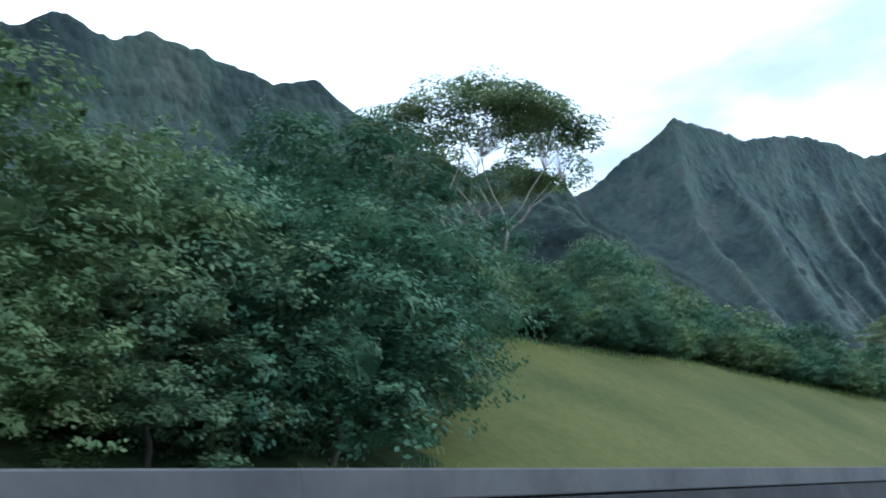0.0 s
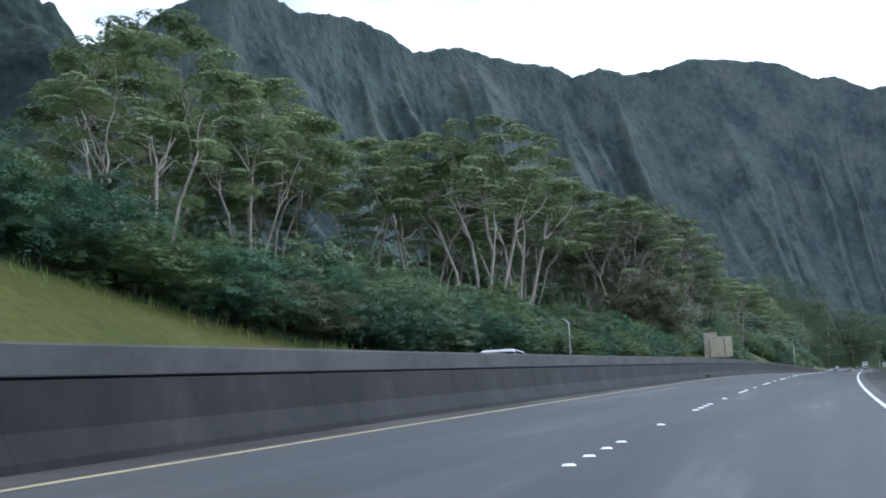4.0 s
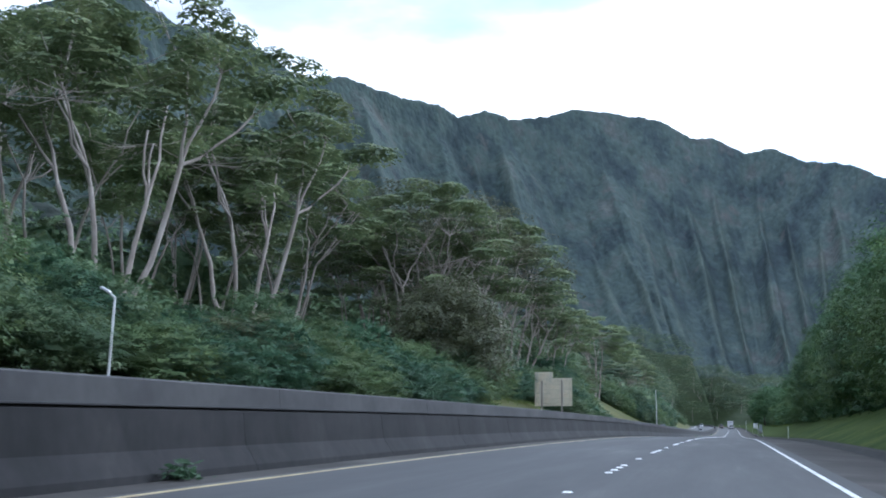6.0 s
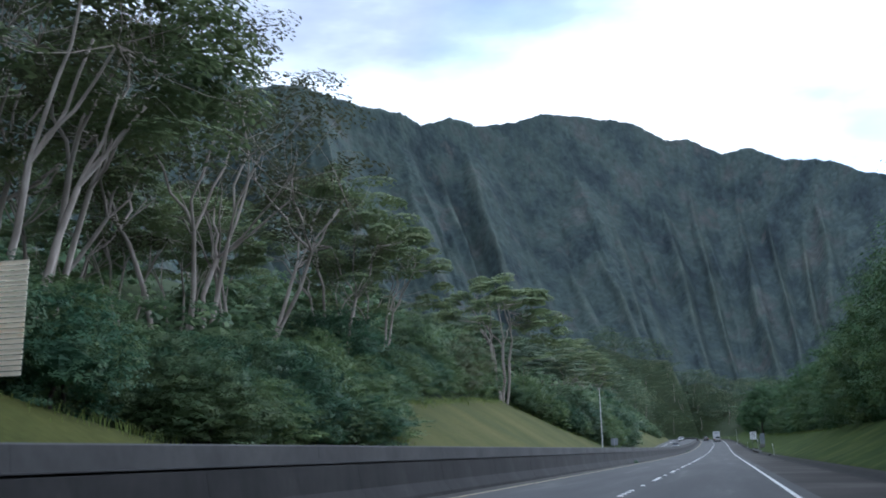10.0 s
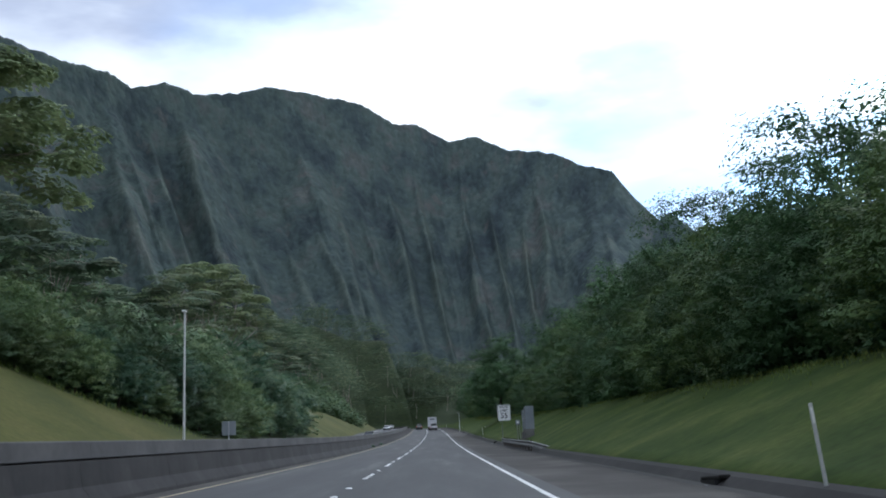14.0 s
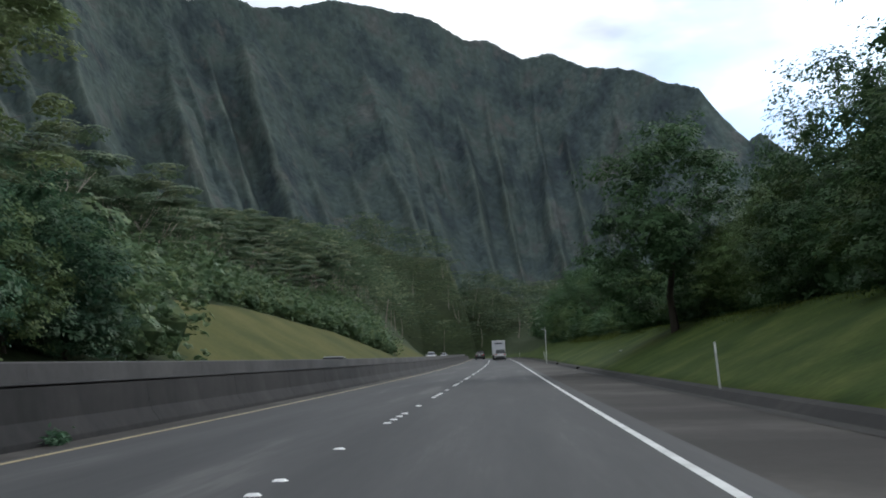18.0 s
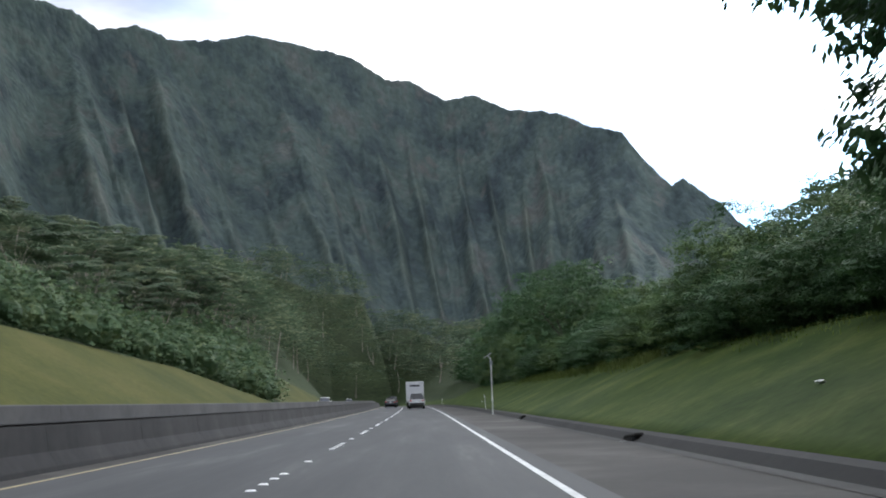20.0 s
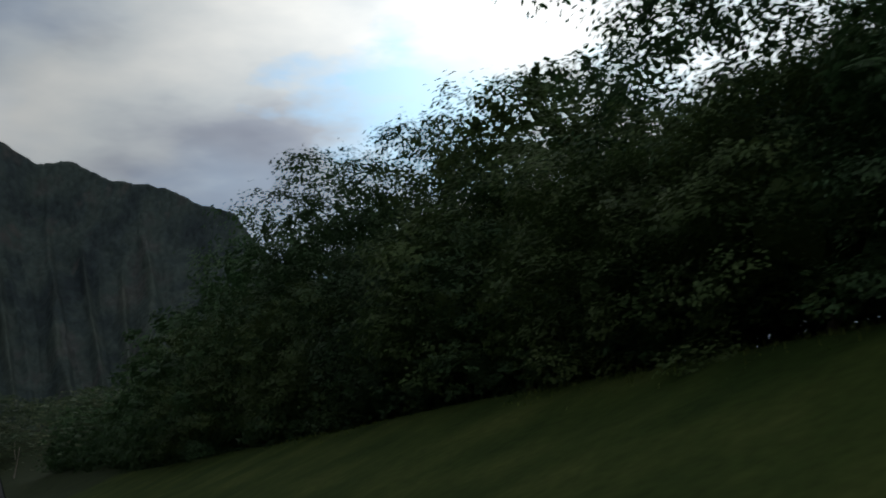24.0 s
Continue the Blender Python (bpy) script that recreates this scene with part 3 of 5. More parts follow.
def mountain(name, crest, foot_z, reach, flute, wave, step, rows, lean, label, seed, drift, mat):
    """A spurred, forested cliff sheet from its crest down to its foot on the valley side, with a plain back slope."""
    c = np.array(crest, float)
    arc = np.concatenate([[0], np.cumsum(np.linalg.norm(np.diff(c[:, :2], axis=0), axis=1))])
    u = np.arange(0, arc[-1], step)
    line = np.stack([np.interp(u, arc, c[:, k]) for k in range(3)], -1)
    k = max(1, int(60 / step))
    smooth = np.stack([np.convolve(np.pad(line[:, j], 6 * k, mode="edge"), np.ones(12 * k + 1) / (12 * k + 1), "valid") for j in range(2)], -1)
    tan = np.gradient(smooth, axis=0)
    tan /= np.linalg.norm(tan, axis=1)[:, None]
    out = np.stack([tan[:, 1], -tan[:, 0]], -1)
    out *= np.sign((out @ np.array(lean)).mean())
    fall = np.array((60.0, 320.0)) - line[:, :2]
    out = 0.2 * out + 0.15 * np.array(lean) + 0.65 * fall / np.linalg.norm(fall, axis=1)[:, None]
    out /= np.linalg.norm(out, axis=1)[:, None]
    rng = np.random.default_rng(int(seed * 10))
    vv = np.linspace(0, 1, rows + 1)
    great, _ = spurs(u, vv, rng, wave * 4.2, (flute * 1.3, flute * 2.0), 0.62, (0.0, 0.2), drift, arc[-1])
    main, spur_tone = spurs(u, vv, rng, wave, (flute * 0.5, flute * 1.2), 1.35, (0.02, 0.5), drift, arc[-1])
    minor, _ = spurs(u, vv, rng, wave * 0.36, (flute * 0.12, flute * 0.36), 1.3, (0.0, 0.8), drift, arc[-1])
    rock = great + main + minor
    N = noise.noise
    verts = []
    for i, uu in enumerate(u):
        zc = line[i, 2] + 4 * N((uu * 0.03, seed, 0)) + 3.0 * N((uu * 0.11, seed, 4)) + 1.6 * N((uu * 0.31, seed, 9))
        drop = zc - foot_z
        for b in (3, 2, 1):
            verts.append((line[i, 0] - out[i, 0] * b * 160, line[i, 1] - out[i, 1] * b * 160, zc - drop * (b * 0.3) - (8 if b == 1 else 0)))
        for r in range(rows + 1):
            v = vv[r]
            fade = min(1.0, v * 3.2) * (1.0 - 0.35 * v)
            push = rock[i, r] * min(1.0, v * 9) - 0.6 * flute * fade + 50 * v * N((uu / (wave * 6.0), v * 1.4, seed + 7))
            push += 16 * fade * N((uu * 0.02, v * 6, seed + 3)) + 4.0 * N((uu * 0.07, v * 20, seed + 11)) * min(1, v * 12) + 2.4 * N((uu * 0.17, v * 60, seed + 17)) * min(1, v * 12)
            off = reach * (0.62 * v ** 1.1 + 0.38 * v ** 2.6) + push
            verts.append((line[i, 0] + out[i, 0] * off, line[i, 1] + out[i, 1] * off, zc - drop * (v ** 0.9) + 3.0 * N((uu * 0.12, v * 40, seed + 21)) * min(1, v * 10)))
    n = rows + 4
    i, j = np.meshgrid(np.arange(len(u) - 1), np.arange(n - 1), indexing="ij")
    q = (i * n + j).ravel()
    ob = structure(name, verts, np.stack([q, q + n, q + n + 1, q + 1], -1), mat, label, "mountain", True)
    tone_attr = ob.data.attributes.new("spur_tone", "FLOAT", "POINT")          # paler colour along the spur crests
    tone_attr.data.foreach_set("value", np.concatenate([np.zeros((len(u), 3)), spur_tone], 1).ravel())
    return ob


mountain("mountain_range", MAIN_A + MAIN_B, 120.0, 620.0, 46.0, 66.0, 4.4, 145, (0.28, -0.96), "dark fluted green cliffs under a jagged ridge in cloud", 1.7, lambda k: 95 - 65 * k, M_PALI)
mountain("mountain_ridge", LEFT_R, 70.0, 270.0, 26.0, 48.0, 3.6, 90, (0.9, -0.43), "nearer steep dark green ridge with bare rock patches", 8.3, lambda k: 60, M_RIDGE)


# ---- median barriers, piece by piece ----
def barrier(name, profile, length, mat, label, a=-48.0, b=760.0):
    root = thing(name, Matrix.Identity(4), label, "barrier", kind="structure")
    pieces = int((b - a) / length)
    for i in range(pieces):
        s0, s1 = a + i * length + 0.004, a + (i + 1) * length - 0.004
        v, f = sweep(profile, steps(s0, s1, 3.1))
        base = v.mean(0)
        ob = part("panel", mesh("panel", v - base, f, mat), None, root)
        ob.location = base
    v, f = sweep(profile, steps(b, 904, 8))
    part("far_run", mesh("far_run", v, f, mat), None, root)
    return root


NEAR = [(-6.30, 0.0), (-6.32, 0.09), (-6.50, 0.34), (-6.575, 0.80), (-6.63, 0.806), (-6.63, 0.834), (-6.59, 0.84), (-6.60, 0.857), (-6.80, 0.857), (-6.83, 0.80), (-6.90, -0.1), (-6.4, -0.1)]
FAR = [(-7.24, -0.22), (-7.40, 1.16), (-7.43, 1.184), (-7.63, 1.184), (-7.66, 1.15), (-7.80, 0.25), (-7.98, -0.05), (-7.99, -0.22)]
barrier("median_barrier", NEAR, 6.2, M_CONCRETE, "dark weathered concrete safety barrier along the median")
barrier("median_wall", FAR, 9.3, M_CONCRETE_FAR, "paler taller concrete barrier of the opposite carriageway")

# ---- raised lane markers: four in a row, then one alone ----
bm = bmesh.new()
bmesh.ops.create_cone(bm, cap_ends=True, segments=10, radius1=0.075, radius2=0.045, depth=0.022)
marker_mesh = bpy.data.meshes.new("lane_marker")
bm.to_mesh(marker_mesh)
bm.free()
marker_mesh.materials.append(M_MARKER)
MARK_AT = ([-12, 0, 16, 26, 33, 60], [0.2, 139.2, 325.7, 437.7, 516.6, 825.0])     # single markers, by count
for k in range(-12, 44):
    s_one = float(np.interp(k, *MARK_AT))
    for ds in (0.0, 5.0, 6.0, 7.0, 8.0):
        ob = new("lane_marker", marker_mesh)
        ob.location = road(s_one + ds, W_EDGE - LANE, 0.011)
        ob.scale = (1.05, 1.05, 1)
        tagged(ob, "round white raised marker on the lane line", "road marker", "lane markers")


# ---- trees ----
def tube(points, radii, sides=6):
    pts = [Vector(p) for p in points]
    verts, faces = [], []
    for i, p in enumerate(pts):
        t = (pts[min(i + 1, len(pts) - 1)] - pts[max(i - 1, 0)]).normalized()
        x = t.orthogonal().normalized()
        y = t.cross(x)
        for k in range(sides):
            a = 2 * math.pi * k / sides
            verts.append(p + (x * math.cos(a) + y * math.sin(a)) * radii[i])
    for i in range(len(pts) - 1):
        for k in range(sides):
            j = (k + 1) % sides
            faces.append((i * sides + k, i * sides + j, (i + 1) * sides + j, (i + 1) * sides + k))
    return verts, faces


def merged(pieces):
    verts, faces = [], []
    for v, f in pieces:
        o = len(verts)
        verts.extend(v)
        faces.extend(tuple(i + o for i in q) for q in f)
    return verts, faces


def limb(a, b, r0, r1, rng, sag=0.0, n=4, wander=0.03):
    a, b = Vector(a), Vector(b)
    ln = (b - a).length
    pts, rad = [], []
    for i in range(n + 1):
        k = i / n
        w = Vector((rng.normal(), rng.normal(), rng.normal() * 0.5)) * ln * wander * (0 < k < 1)
        pts.append(a.lerp(b, k) + w + Vector((0, 0, sag * ln * math.sin(math.pi * k))))
        rad.append(r0 + (r1 - r0) * k)
    return tube(pts, rad)


def leaves(centres, size, aspect, tilt, rng, out=None):
    """Kite-shaped folded leaves at the centres. tilt: 0 lie flat, 1 hang anyhow. out: a push of their facing."""
    n = len(centres)
    nrm = np.stack([rng.normal(0, tilt, n), rng.normal(0, tilt, n), np.ones(n)], -1)
    if out is not None:
        nrm += out
    nrm /= np.linalg.norm(nrm, axis=1)[:, None]
    ax = rng.normal(0, 1, (n, 3))
    ax -= nrm * (ax * nrm).sum(1)[:, None]
    ax /= np.linalg.norm(ax, axis=1)[:, None]
    sd = np.cross(nrm, ax)
    ln = (size * rng.uniform(0.6, 1.35, n))[:, None]
    wd = ln * aspect
    p0, p2 = centres - ax * ln / 2, centres + ax * ln / 2 - nrm * ln * 0.12
    p1, p3 = centres + sd * wd / 2 - nrm * wd * 0.12 - ax * ln * 0.05, centres - sd * wd / 2 - nrm * wd * 0.12 - ax * ln * 0.05
    verts = np.stack([p0, p1, p2, p3], 1).reshape(-1, 3)
    f = np.arange(n * 4).reshape(n, 4)
    return verts, f


def albizia(seed, height, spread, mats, leaf=0.42, plates=64, per=300, label="", fork=0.34, stems=3, name="albizia_tree", low=0.42, wood_detail=1, flat=0.15, leans=(0.14, 0.42), thick=0.74, broad=1.0):
    """Umbrella tree: several pale forking stems and flat tiers of feathery foliage."""
    rng = np.random.default_rng(seed)
    wood, tips = [], []
    heads = []
    for st in range(stems):
        ang = 2 * math.pi * (st + rng.uniform(-0.3, 0.3)) / stems
        lean = rng.uniform(*leans) * height
        base = Vector((math.cos(ang) * 0.35, math.sin(ang) * 0.35, -1.5))
        knee = Vector((math.cos(ang) * lean * 0.5, math.sin(ang) * lean * 0.5, height * rng.uniform(fork, fork + 0.14)))
        r = thick * height * rng.uniform(0.0064, 0.0092)
        wood.append(limb(base, knee, r * 1.4, r, rng, 0.0, 4, 0.016))
        for b in range(3):
            a2 = ang + rng.normal(0, 1.0)
            out = spread * rng.uniform(0.15, 0.5)
            mid = knee + Vector((math.cos(a2) * out, math.sin(a2) * out, height * rng.uniform(0.16, 0.30)))
            wood.append(limb(knee, mid, r * 0.75, r * 0.42, rng, -0.04))
            heads.append((mid, r * 0.42))
    for i in range(plates):
        a, q = rng.uniform(0, 2 * math.pi), math.sqrt(rng.uniform(0.0, 1.0))
        dome = 1 - 0.36 * q ** 2.0
        tier = rng.choice([0.0, 0.05, 0.11, 0.2, 0.3], p=[0.42, 0.2, 0.16, 0.13, 0.09])
        tip = Vector((math.cos(a) * q * spread, math.sin(a) * q * spread, height * max(low, dome - tier - rng.uniform(0, 0.03))))
        tips.append(tip)
        src, r = min(heads, key=lambda h: (h[0] - tip).length + 4.0 * max(0, h[0].z - tip.z + 0.5))
        wood.append(limb(src, tip, r * 0.55, r * 0.13, rng, -0.06, 3 * wood_detail if wood_detail else 2))
    cs, face = [], []
    for t in tips:
        ra, rb = broad * spread * rng.uniform(0.16, 0.27), broad * spread * rng.uniform(0.11, 0.18)
        rr, aa = np.sqrt(rng.uniform(0, 1, per)), rng.uniform(0, 2 * np.pi, per)
        turn = rng.uniform(0, math.pi)
        x, y = ra * rr * np.cos(aa), rb * rr * np.sin(aa)
        tier = (rng.uniform(0, 1, per) < 0.22) * rng.uniform(0.25, 0.5)
        cs.append(np.stack([t.x + x * math.cos(turn) - y * math.sin(turn), t.y + x * math.sin(turn) + y * math.cos(turn),
                            t.z - tier + 0.045 * rng.normal(0, 1, per) - 0.5 * rr ** 2 + 0.3], -1))
        face.append(np.stack([0.5 * rr * np.cos(aa + turn), 0.5 * rr * np.sin(aa + turn), 0 * rr], -1) + 0.25 * np.array((t.x, t.y, 0.0)) / spread)
    cs, face = np.concatenate(cs), np.concatenate(face)
    root = thing(name, Matrix.Identity(4), label or "tall umbrella-crowned tree with pale forking trunks and feathery leaves", "tree", "umbrella trees of the slope")
    v, f = merged(wood)
    part("trunk", mesh("trunk", v, f, mats[0], True), None, root)
    v, f = leaves(cs, leaf, 0.46, flat, rng, face)
    part("crown", mesh("crown", v, f, mats[1]), None, root)
    return root


def blob(centre, radii, rng, rings=6, segs=9):
    """A small uneven closed lump."""
    verts, faces = [], []
    for i in range(rings + 1):
        th = math.pi * i / rings
        for k in range(segs):
            ph = 2 * math.pi * k / segs
            g = 1 + 0.16 * rng.normal()
            verts.append((centre[0] + radii[0] * g * math.sin(th) * math.cos(ph), centre[1] + radii[1] * g * math.sin(th) * math.sin(ph), centre[2] + radii[2] * g * math.cos(th)))
    for i in range(rings):
        for k in range(segs):
            j = (k + 1) % segs
            faces.append((i * segs + k, (i + 1) * segs + k, (i + 1) * segs + j, i * segs + j))
    return verts, faces


def bushy(name, seed, height, radius, mats, count, leaf, label, group, clumps=40, trunk=0.0, ragged=0.5, tips=0, core=0.52, airy=0.0, lump=1.0):
    """Dense tree or bush: stems, a shaded inside, and lumps of leaves that turn their faces outwards; uneven outline."""
    rng = np.random.default_rng(seed)
    wood, cs, outs = [], [], []
    zlow = height * trunk
    zc = zlow + (height - zlow) * 0.45
    per = count // clumps
    for i in range(clumps):
        zz = 1 - 1.75 * (i + 0.5) / clumps
        th = i * 2.39996 + rng.normal(0, 0.3)
        k = math.sqrt(max(0.04, 1 - zz * zz))
        grow = float(np.clip(1 + ragged * rng.normal(0, 0.26), 0.62, 1.4))
        p = np.array((math.cos(th) * k * radius * grow, math.sin(th) * k * radius * grow, zc + zz * ((height - zc) if zz > 0 else (zc - zlow) * 1.15) * grow)) * np.array((0.8, 0.8, 1.0))
        p[2] -= 0.06 * height * (zz > 0)
        cr = radius * rng.uniform(0.26, 0.44) * lump
        sprigs = max(4, per // 13)
        dirs = rng.normal(0, 1, (sprigs, 3))
        dirs /= np.linalg.norm(dirs, axis=1)[:, None]
        dirs[:, 2] = np.where(dirs[:, 2] < -0.35, -dirs[:, 2], dirs[:, 2])
        rad = cr * rng.uniform(0.5 - airy * 0.3, 1.0, sprigs)[:, None]
        at_sprig = np.arange(per) % sprigs
        dirs, rad = dirs[at_sprig], rad[at_sprig]
        cs.append(p + dirs * rad * np.array((1, 1, 0.72)) + rng.normal(0, 0.11, (per, 3)) * cr * np.array((1, 1, 0.6)))
        o = np.array((math.cos(th) * k, math.sin(th) * k, zz * 0.5))
        outs.append(dirs * 1.3 + o * 0.5)
    for i in range(tips):
        th, rr = rng.uniform(0, 2 * np.pi), radius * math.sqrt(rng.uniform(0, 0.85))
        b = np.array((math.cos(th) * rr * 0.85, math.sin(th) * rr * 0.85, zc + (height - zc) * (0.86 - 0.4 * (rr / radius) ** 2)))
        t = b + np.array((rng.normal(0, 0.28), rng.normal(0, 0.28), rng.uniform(0.05, 0.18) * (height - zc) + 0.2))
        k = 100
        u = rng.uniform(-0.1, 1.0, k)[:, None]
        cs.append(b + (t - b) * u + rng.normal(0, 0.11, (k, 3)) * (1.25 - u))
        outs.append(rng.normal(0, 0.8, (k, 3)))
    cs, outs = np.concatenate(cs), np.concatenate(outs)
    ok = cs[:, 2] > -0.3
    cs, outs = cs[ok], outs[ok]
    root = thing(name, Matrix.Identity(4), label, "tree" if trunk > 0.05 else "bush", group)
    wood.append(limb((0, 0, -1.2), (rng.normal(0, 0.2), rng.normal(0, 0.2), zc), 0.024 * height, 0.010 * height, rng))
    v, f = merged(wood)
    part("trunk", mesh("trunk", v, f, mats[0], True), None, root)
    v, f = leaves(cs, leaf, 0.55, 0.30, rng, outs)
    if core:
        v2, f2 = blob((0, 0, zc), (radius * core, radius * core, (height - zlow) * 0.5 * core), rng)
        v, f = merged([(list(v), [tuple(q) for q in f]), (v2, f2)])
    part("crown", mesh("crown", v, f, mats[1]), None, root)
    return root


def put(proto, s, d, size=1.0, turn=0.0, sink=0.3, squash=1.0, label=""):
    g = ground(s, d, sink)
    m = pose(g.x, g.y, g.z, 0, 0, turn) @ Matrix.Diagonal((size, size, size * squash, 1))
    ob = copy_thing(proto, m)
    if label:
        tagged(ob, label)
    return ob


def retire(protos):
    """Takes the patterns away once their copies stand."""
    for p in protos:
        for o in (*p.children_recursive, p):
            bpy.data.objects.remove(o)


rng = np.random.default_rng(11)
SLOPE, VERGE = "bushes and trees of the slope", "trees along the near bank"
T_SHRUB, T_RIGHT = "dense green broad-leaved bush on the slope", "dark dense broad-leaved tree at the top of the bank"
ALB = [albizia(21 + i, 22.0, 9.5, (M_BARK, M_ALBIZIA), stems=3 + i % 2) for i in range(4)]
ALB_BARE = [albizia(25 + i, 22.0, 9.5, (M_BARK, M_BROWNALB), leaf=0.34, plates=70, per=115, stems=4, leans=(0.2, 0.55), label="half-bare umbrella tree with long leaning pale limbs") for i in range(2)]
ALB_FAR = [albizia(31 + i, 20.0, 9.0, (M_BARK, M_FARWOOD), leaf=0.7, plates=17, per=230, wood_detail=0, stems=2, thick=0.6, low=0.5, flat=0.1, broad=1.7) for i in range(3)]
SHR = [bushy("leafy_bush", 41 + i, 7.0, 4.0, (M_BARK_DARK, (M_SHRUB, M_SHRUB_COOL, M_SHRUB_LIGHT, M_SHRUB_COOL)[i]), 17000, 0.20, T_SHRUB, SLOPE, ragged=0.6, tips=8, clumps=40, lump=1.12, core=0.36) for i in range(4)]
SHR_FAR = [bushy("leafy_bush", 45 + i, 7.0, 4.0, (M_BARK_DARK, M_SHRUB), 1700, 0.46, T_SHRUB, SLOPE, ragged=0.7) for i in range(3)]
BRN = bushy("leafy_bush", 51, 8.0, 4.6, (M_BARK_DARK, M_BROWNLEAF), 14000, 0.22, "dull olive-brown bush leaning over the bank", SLOPE, trunk=0.04, lump=1.15, core=0)
RGT = [bushy("broadleaf_tree", 61 + i, 9.0, 4.2, (M_BARK_DARK, (M_DARKLEAF, M_RIGHTLEAF, M_DARKLEAF, M_RIGHTLEAF)[i]), 23000, 0.18, T_RIGHT, VERGE, clumps=40, ragged=0.7, tips=6, lump=1.14, core=0.34) for i in range(4)]
RGT_FAR = [bushy("broadleaf_tree", 66 + i, 9.0, 4.2, (M_BARK_DARK, M_DARKLEAF), 3600, 0.34, T_RIGHT, VERGE, clumps=28, ragged=1.0, tips=2, lump=1.2) for i in range(3)]

# how high the leaf wall stands over the road, along the way
RIGHT_TOP = ([-40, 100, 115, 150, 205, 245, 300, 359], [16, 10.5, 11, 13, 17, 18, 17, 13])
# the same past the cabinets, at 12.5 m from the road's line; trees further back stand higher in proportion
BANK_TOP = ([360, 376, 388, 402, 415, 422, 428, 433, 437, 443, 450, 461, 474, 486, 500, 508, 515, 527, 537, 543, 548, 556, 562, 566, 569, 574, 580, 586, 592, 595.5, 599, 603, 606, 617, 627, 634, 642, 650, 664, 690, 705, 730, 800],
            [10, 9.8, 10.7, 11.0, 11.2, 12.3, 12.3, 11.2, 10.2, 11.0, 10.8, 10.2, 10.6, 11.4, 11.0, 10.0, 6.4, 6.2, 7.0, 8.4, 6.2, 6.4, 5.6, 6.7, 6.0, 7.2, 8.0, 7.3, 5.8, 4.4, 5.4, 7.4, 9.8, 11.2, 11.4, 11.8, 12.2, 12.9, 13.6, 13.0, 11, 10, 12])


def right_top(s, d):
    if s < 360:
        return float(np.interp(s, *RIGHT_TOP))
    return 1.0 + (float(np.interp(s, *BANK_TOP)) - 1.0) * min(d, 20.0) / 12.5


def fill(protos, s, d, top, high, wide=1.0):
    """A bush or tree of the pattern's own height, sized so that its head reaches the given height over the road."""
    g = float(ground_h(s, d))
    size = float(np.clip((top - g) / high, 0.35, 2.2))
    squash = 1.0
    if size < 0.7:
        squash, size = size / 0.7, 0.7
    put(protos[rng.integers(0, len(protos))], s, d, size * wide, rng.uniform(0, 360), 0.35, squash / wide)


# left slope: bushes in ranks behind the edge of the grass; the hidden ranks are one thicket
HEDGE = ([-40, 28, 34, 48, 56, 110, 130, 235, 250, 340, 350, 405, 420, 440, 505, 525, 700], [8.2, 9.0, 6.5, 6.2, 4.4, 4.8, 3.9, 4.2, 5.4, 5.4, 6.4, 6.6, 5.5, 7.5, 8.0, 5.5, 6.0])
thicket = []


def crown_of(proto):
    me = [c for c in proto.children if c.name.startswith("crown")][0].data
    co = np.empty(len(me.vertices) * 3)
    me.vertices.foreach_get("co", co)
    lo = np.empty(len(me.loops), int)
    me.loops.foreach_get("vertex_index", lo)
    return co.reshape(-1, 3), lo.reshape(-1, 4)


def stash(bucket, protos, s, d, size, rng):
    """Adds a copy of a crown to a joined thicket."""
    v, f = protos[rng.integers(0, len(protos))]
    g, a = np.array(ground(s, d, 0.3)), rng.uniform(0, 2 * math.pi)
    ca, sa = math.cos(a), math.sin(a)
    w = np.stack([v[:, 0] * ca - v[:, 1] * sa, v[:, 0] * sa + v[:, 1] * ca, v[:, 2]], -1) * size + g
    bucket.append((w, f))


def joined(name, bucket, mat, label):
    verts, faces, o = [], [], 0
    for v, f in bucket:
        verts.append(v)
        faces.append(f + o)
        o += len(v)
    return structure(name, np.concatenate(verts).tolist(), np.concatenate(faces).tolist(), mat, label, "thicket", kind="stuff")


SHR_C = [crown_of(p) for p in SHR_FAR]
for rank, (back, share, step) in enumerate(((1.6, 0.72, 3.7), (4.8, 0.95, 4.7), (9.0, 1.0, 4.8), (14.0, 1.0, 5.5), (19.5, 1.0, 6.0), (26.0, 1.0, 7.0), (36.0, 1.5, 8.0), (47.0, 1.5, 9.0))):
    s = -26.0 + rank * 1.3
    while s < 720:
        d = float(np.interp(s, *LEFT_LINE)) - back - rng.uniform(0, 1.6)
        h = float(np.interp(s, *HEDGE)) * (share if not (140 < s < 345 and 2 < rank < 6) else 0.55) * (1 + 0.32 * noise.noise((s * 0.07, rank * 3.1, 2.0))) * rng.uniform(0.72, 1.28)
        if (rank > 1 and s < 36) or (rank > 5 and not 135 < s < 350):
            s += step
            continue
        near = rank < 2 and s < 500
        if (rank < 3 and 409.5 < s < 418.5) or (rank < 1 and 436 < s < 446):
            s += 2.0
            continue
        if not near:
            stash(thicket, SHR_C, s + rng.normal(0, 0.8), d, h / 7.0, rng)
        else:
            g = float(ground_h(s, d))
            fill([BRN] if rng.uniform() < 0.04 and s > 110 else SHR, s + rng.normal(0, 0.6), d, g + h, 7.0, 1.08)
        s += step * rng.uniform(0.8, 1.25) * (1.0 if s < 500 else 1.35)
joined("bush_thicket", thicket, M_SHRUB, "thicket of green bushes under the trees of the slope")
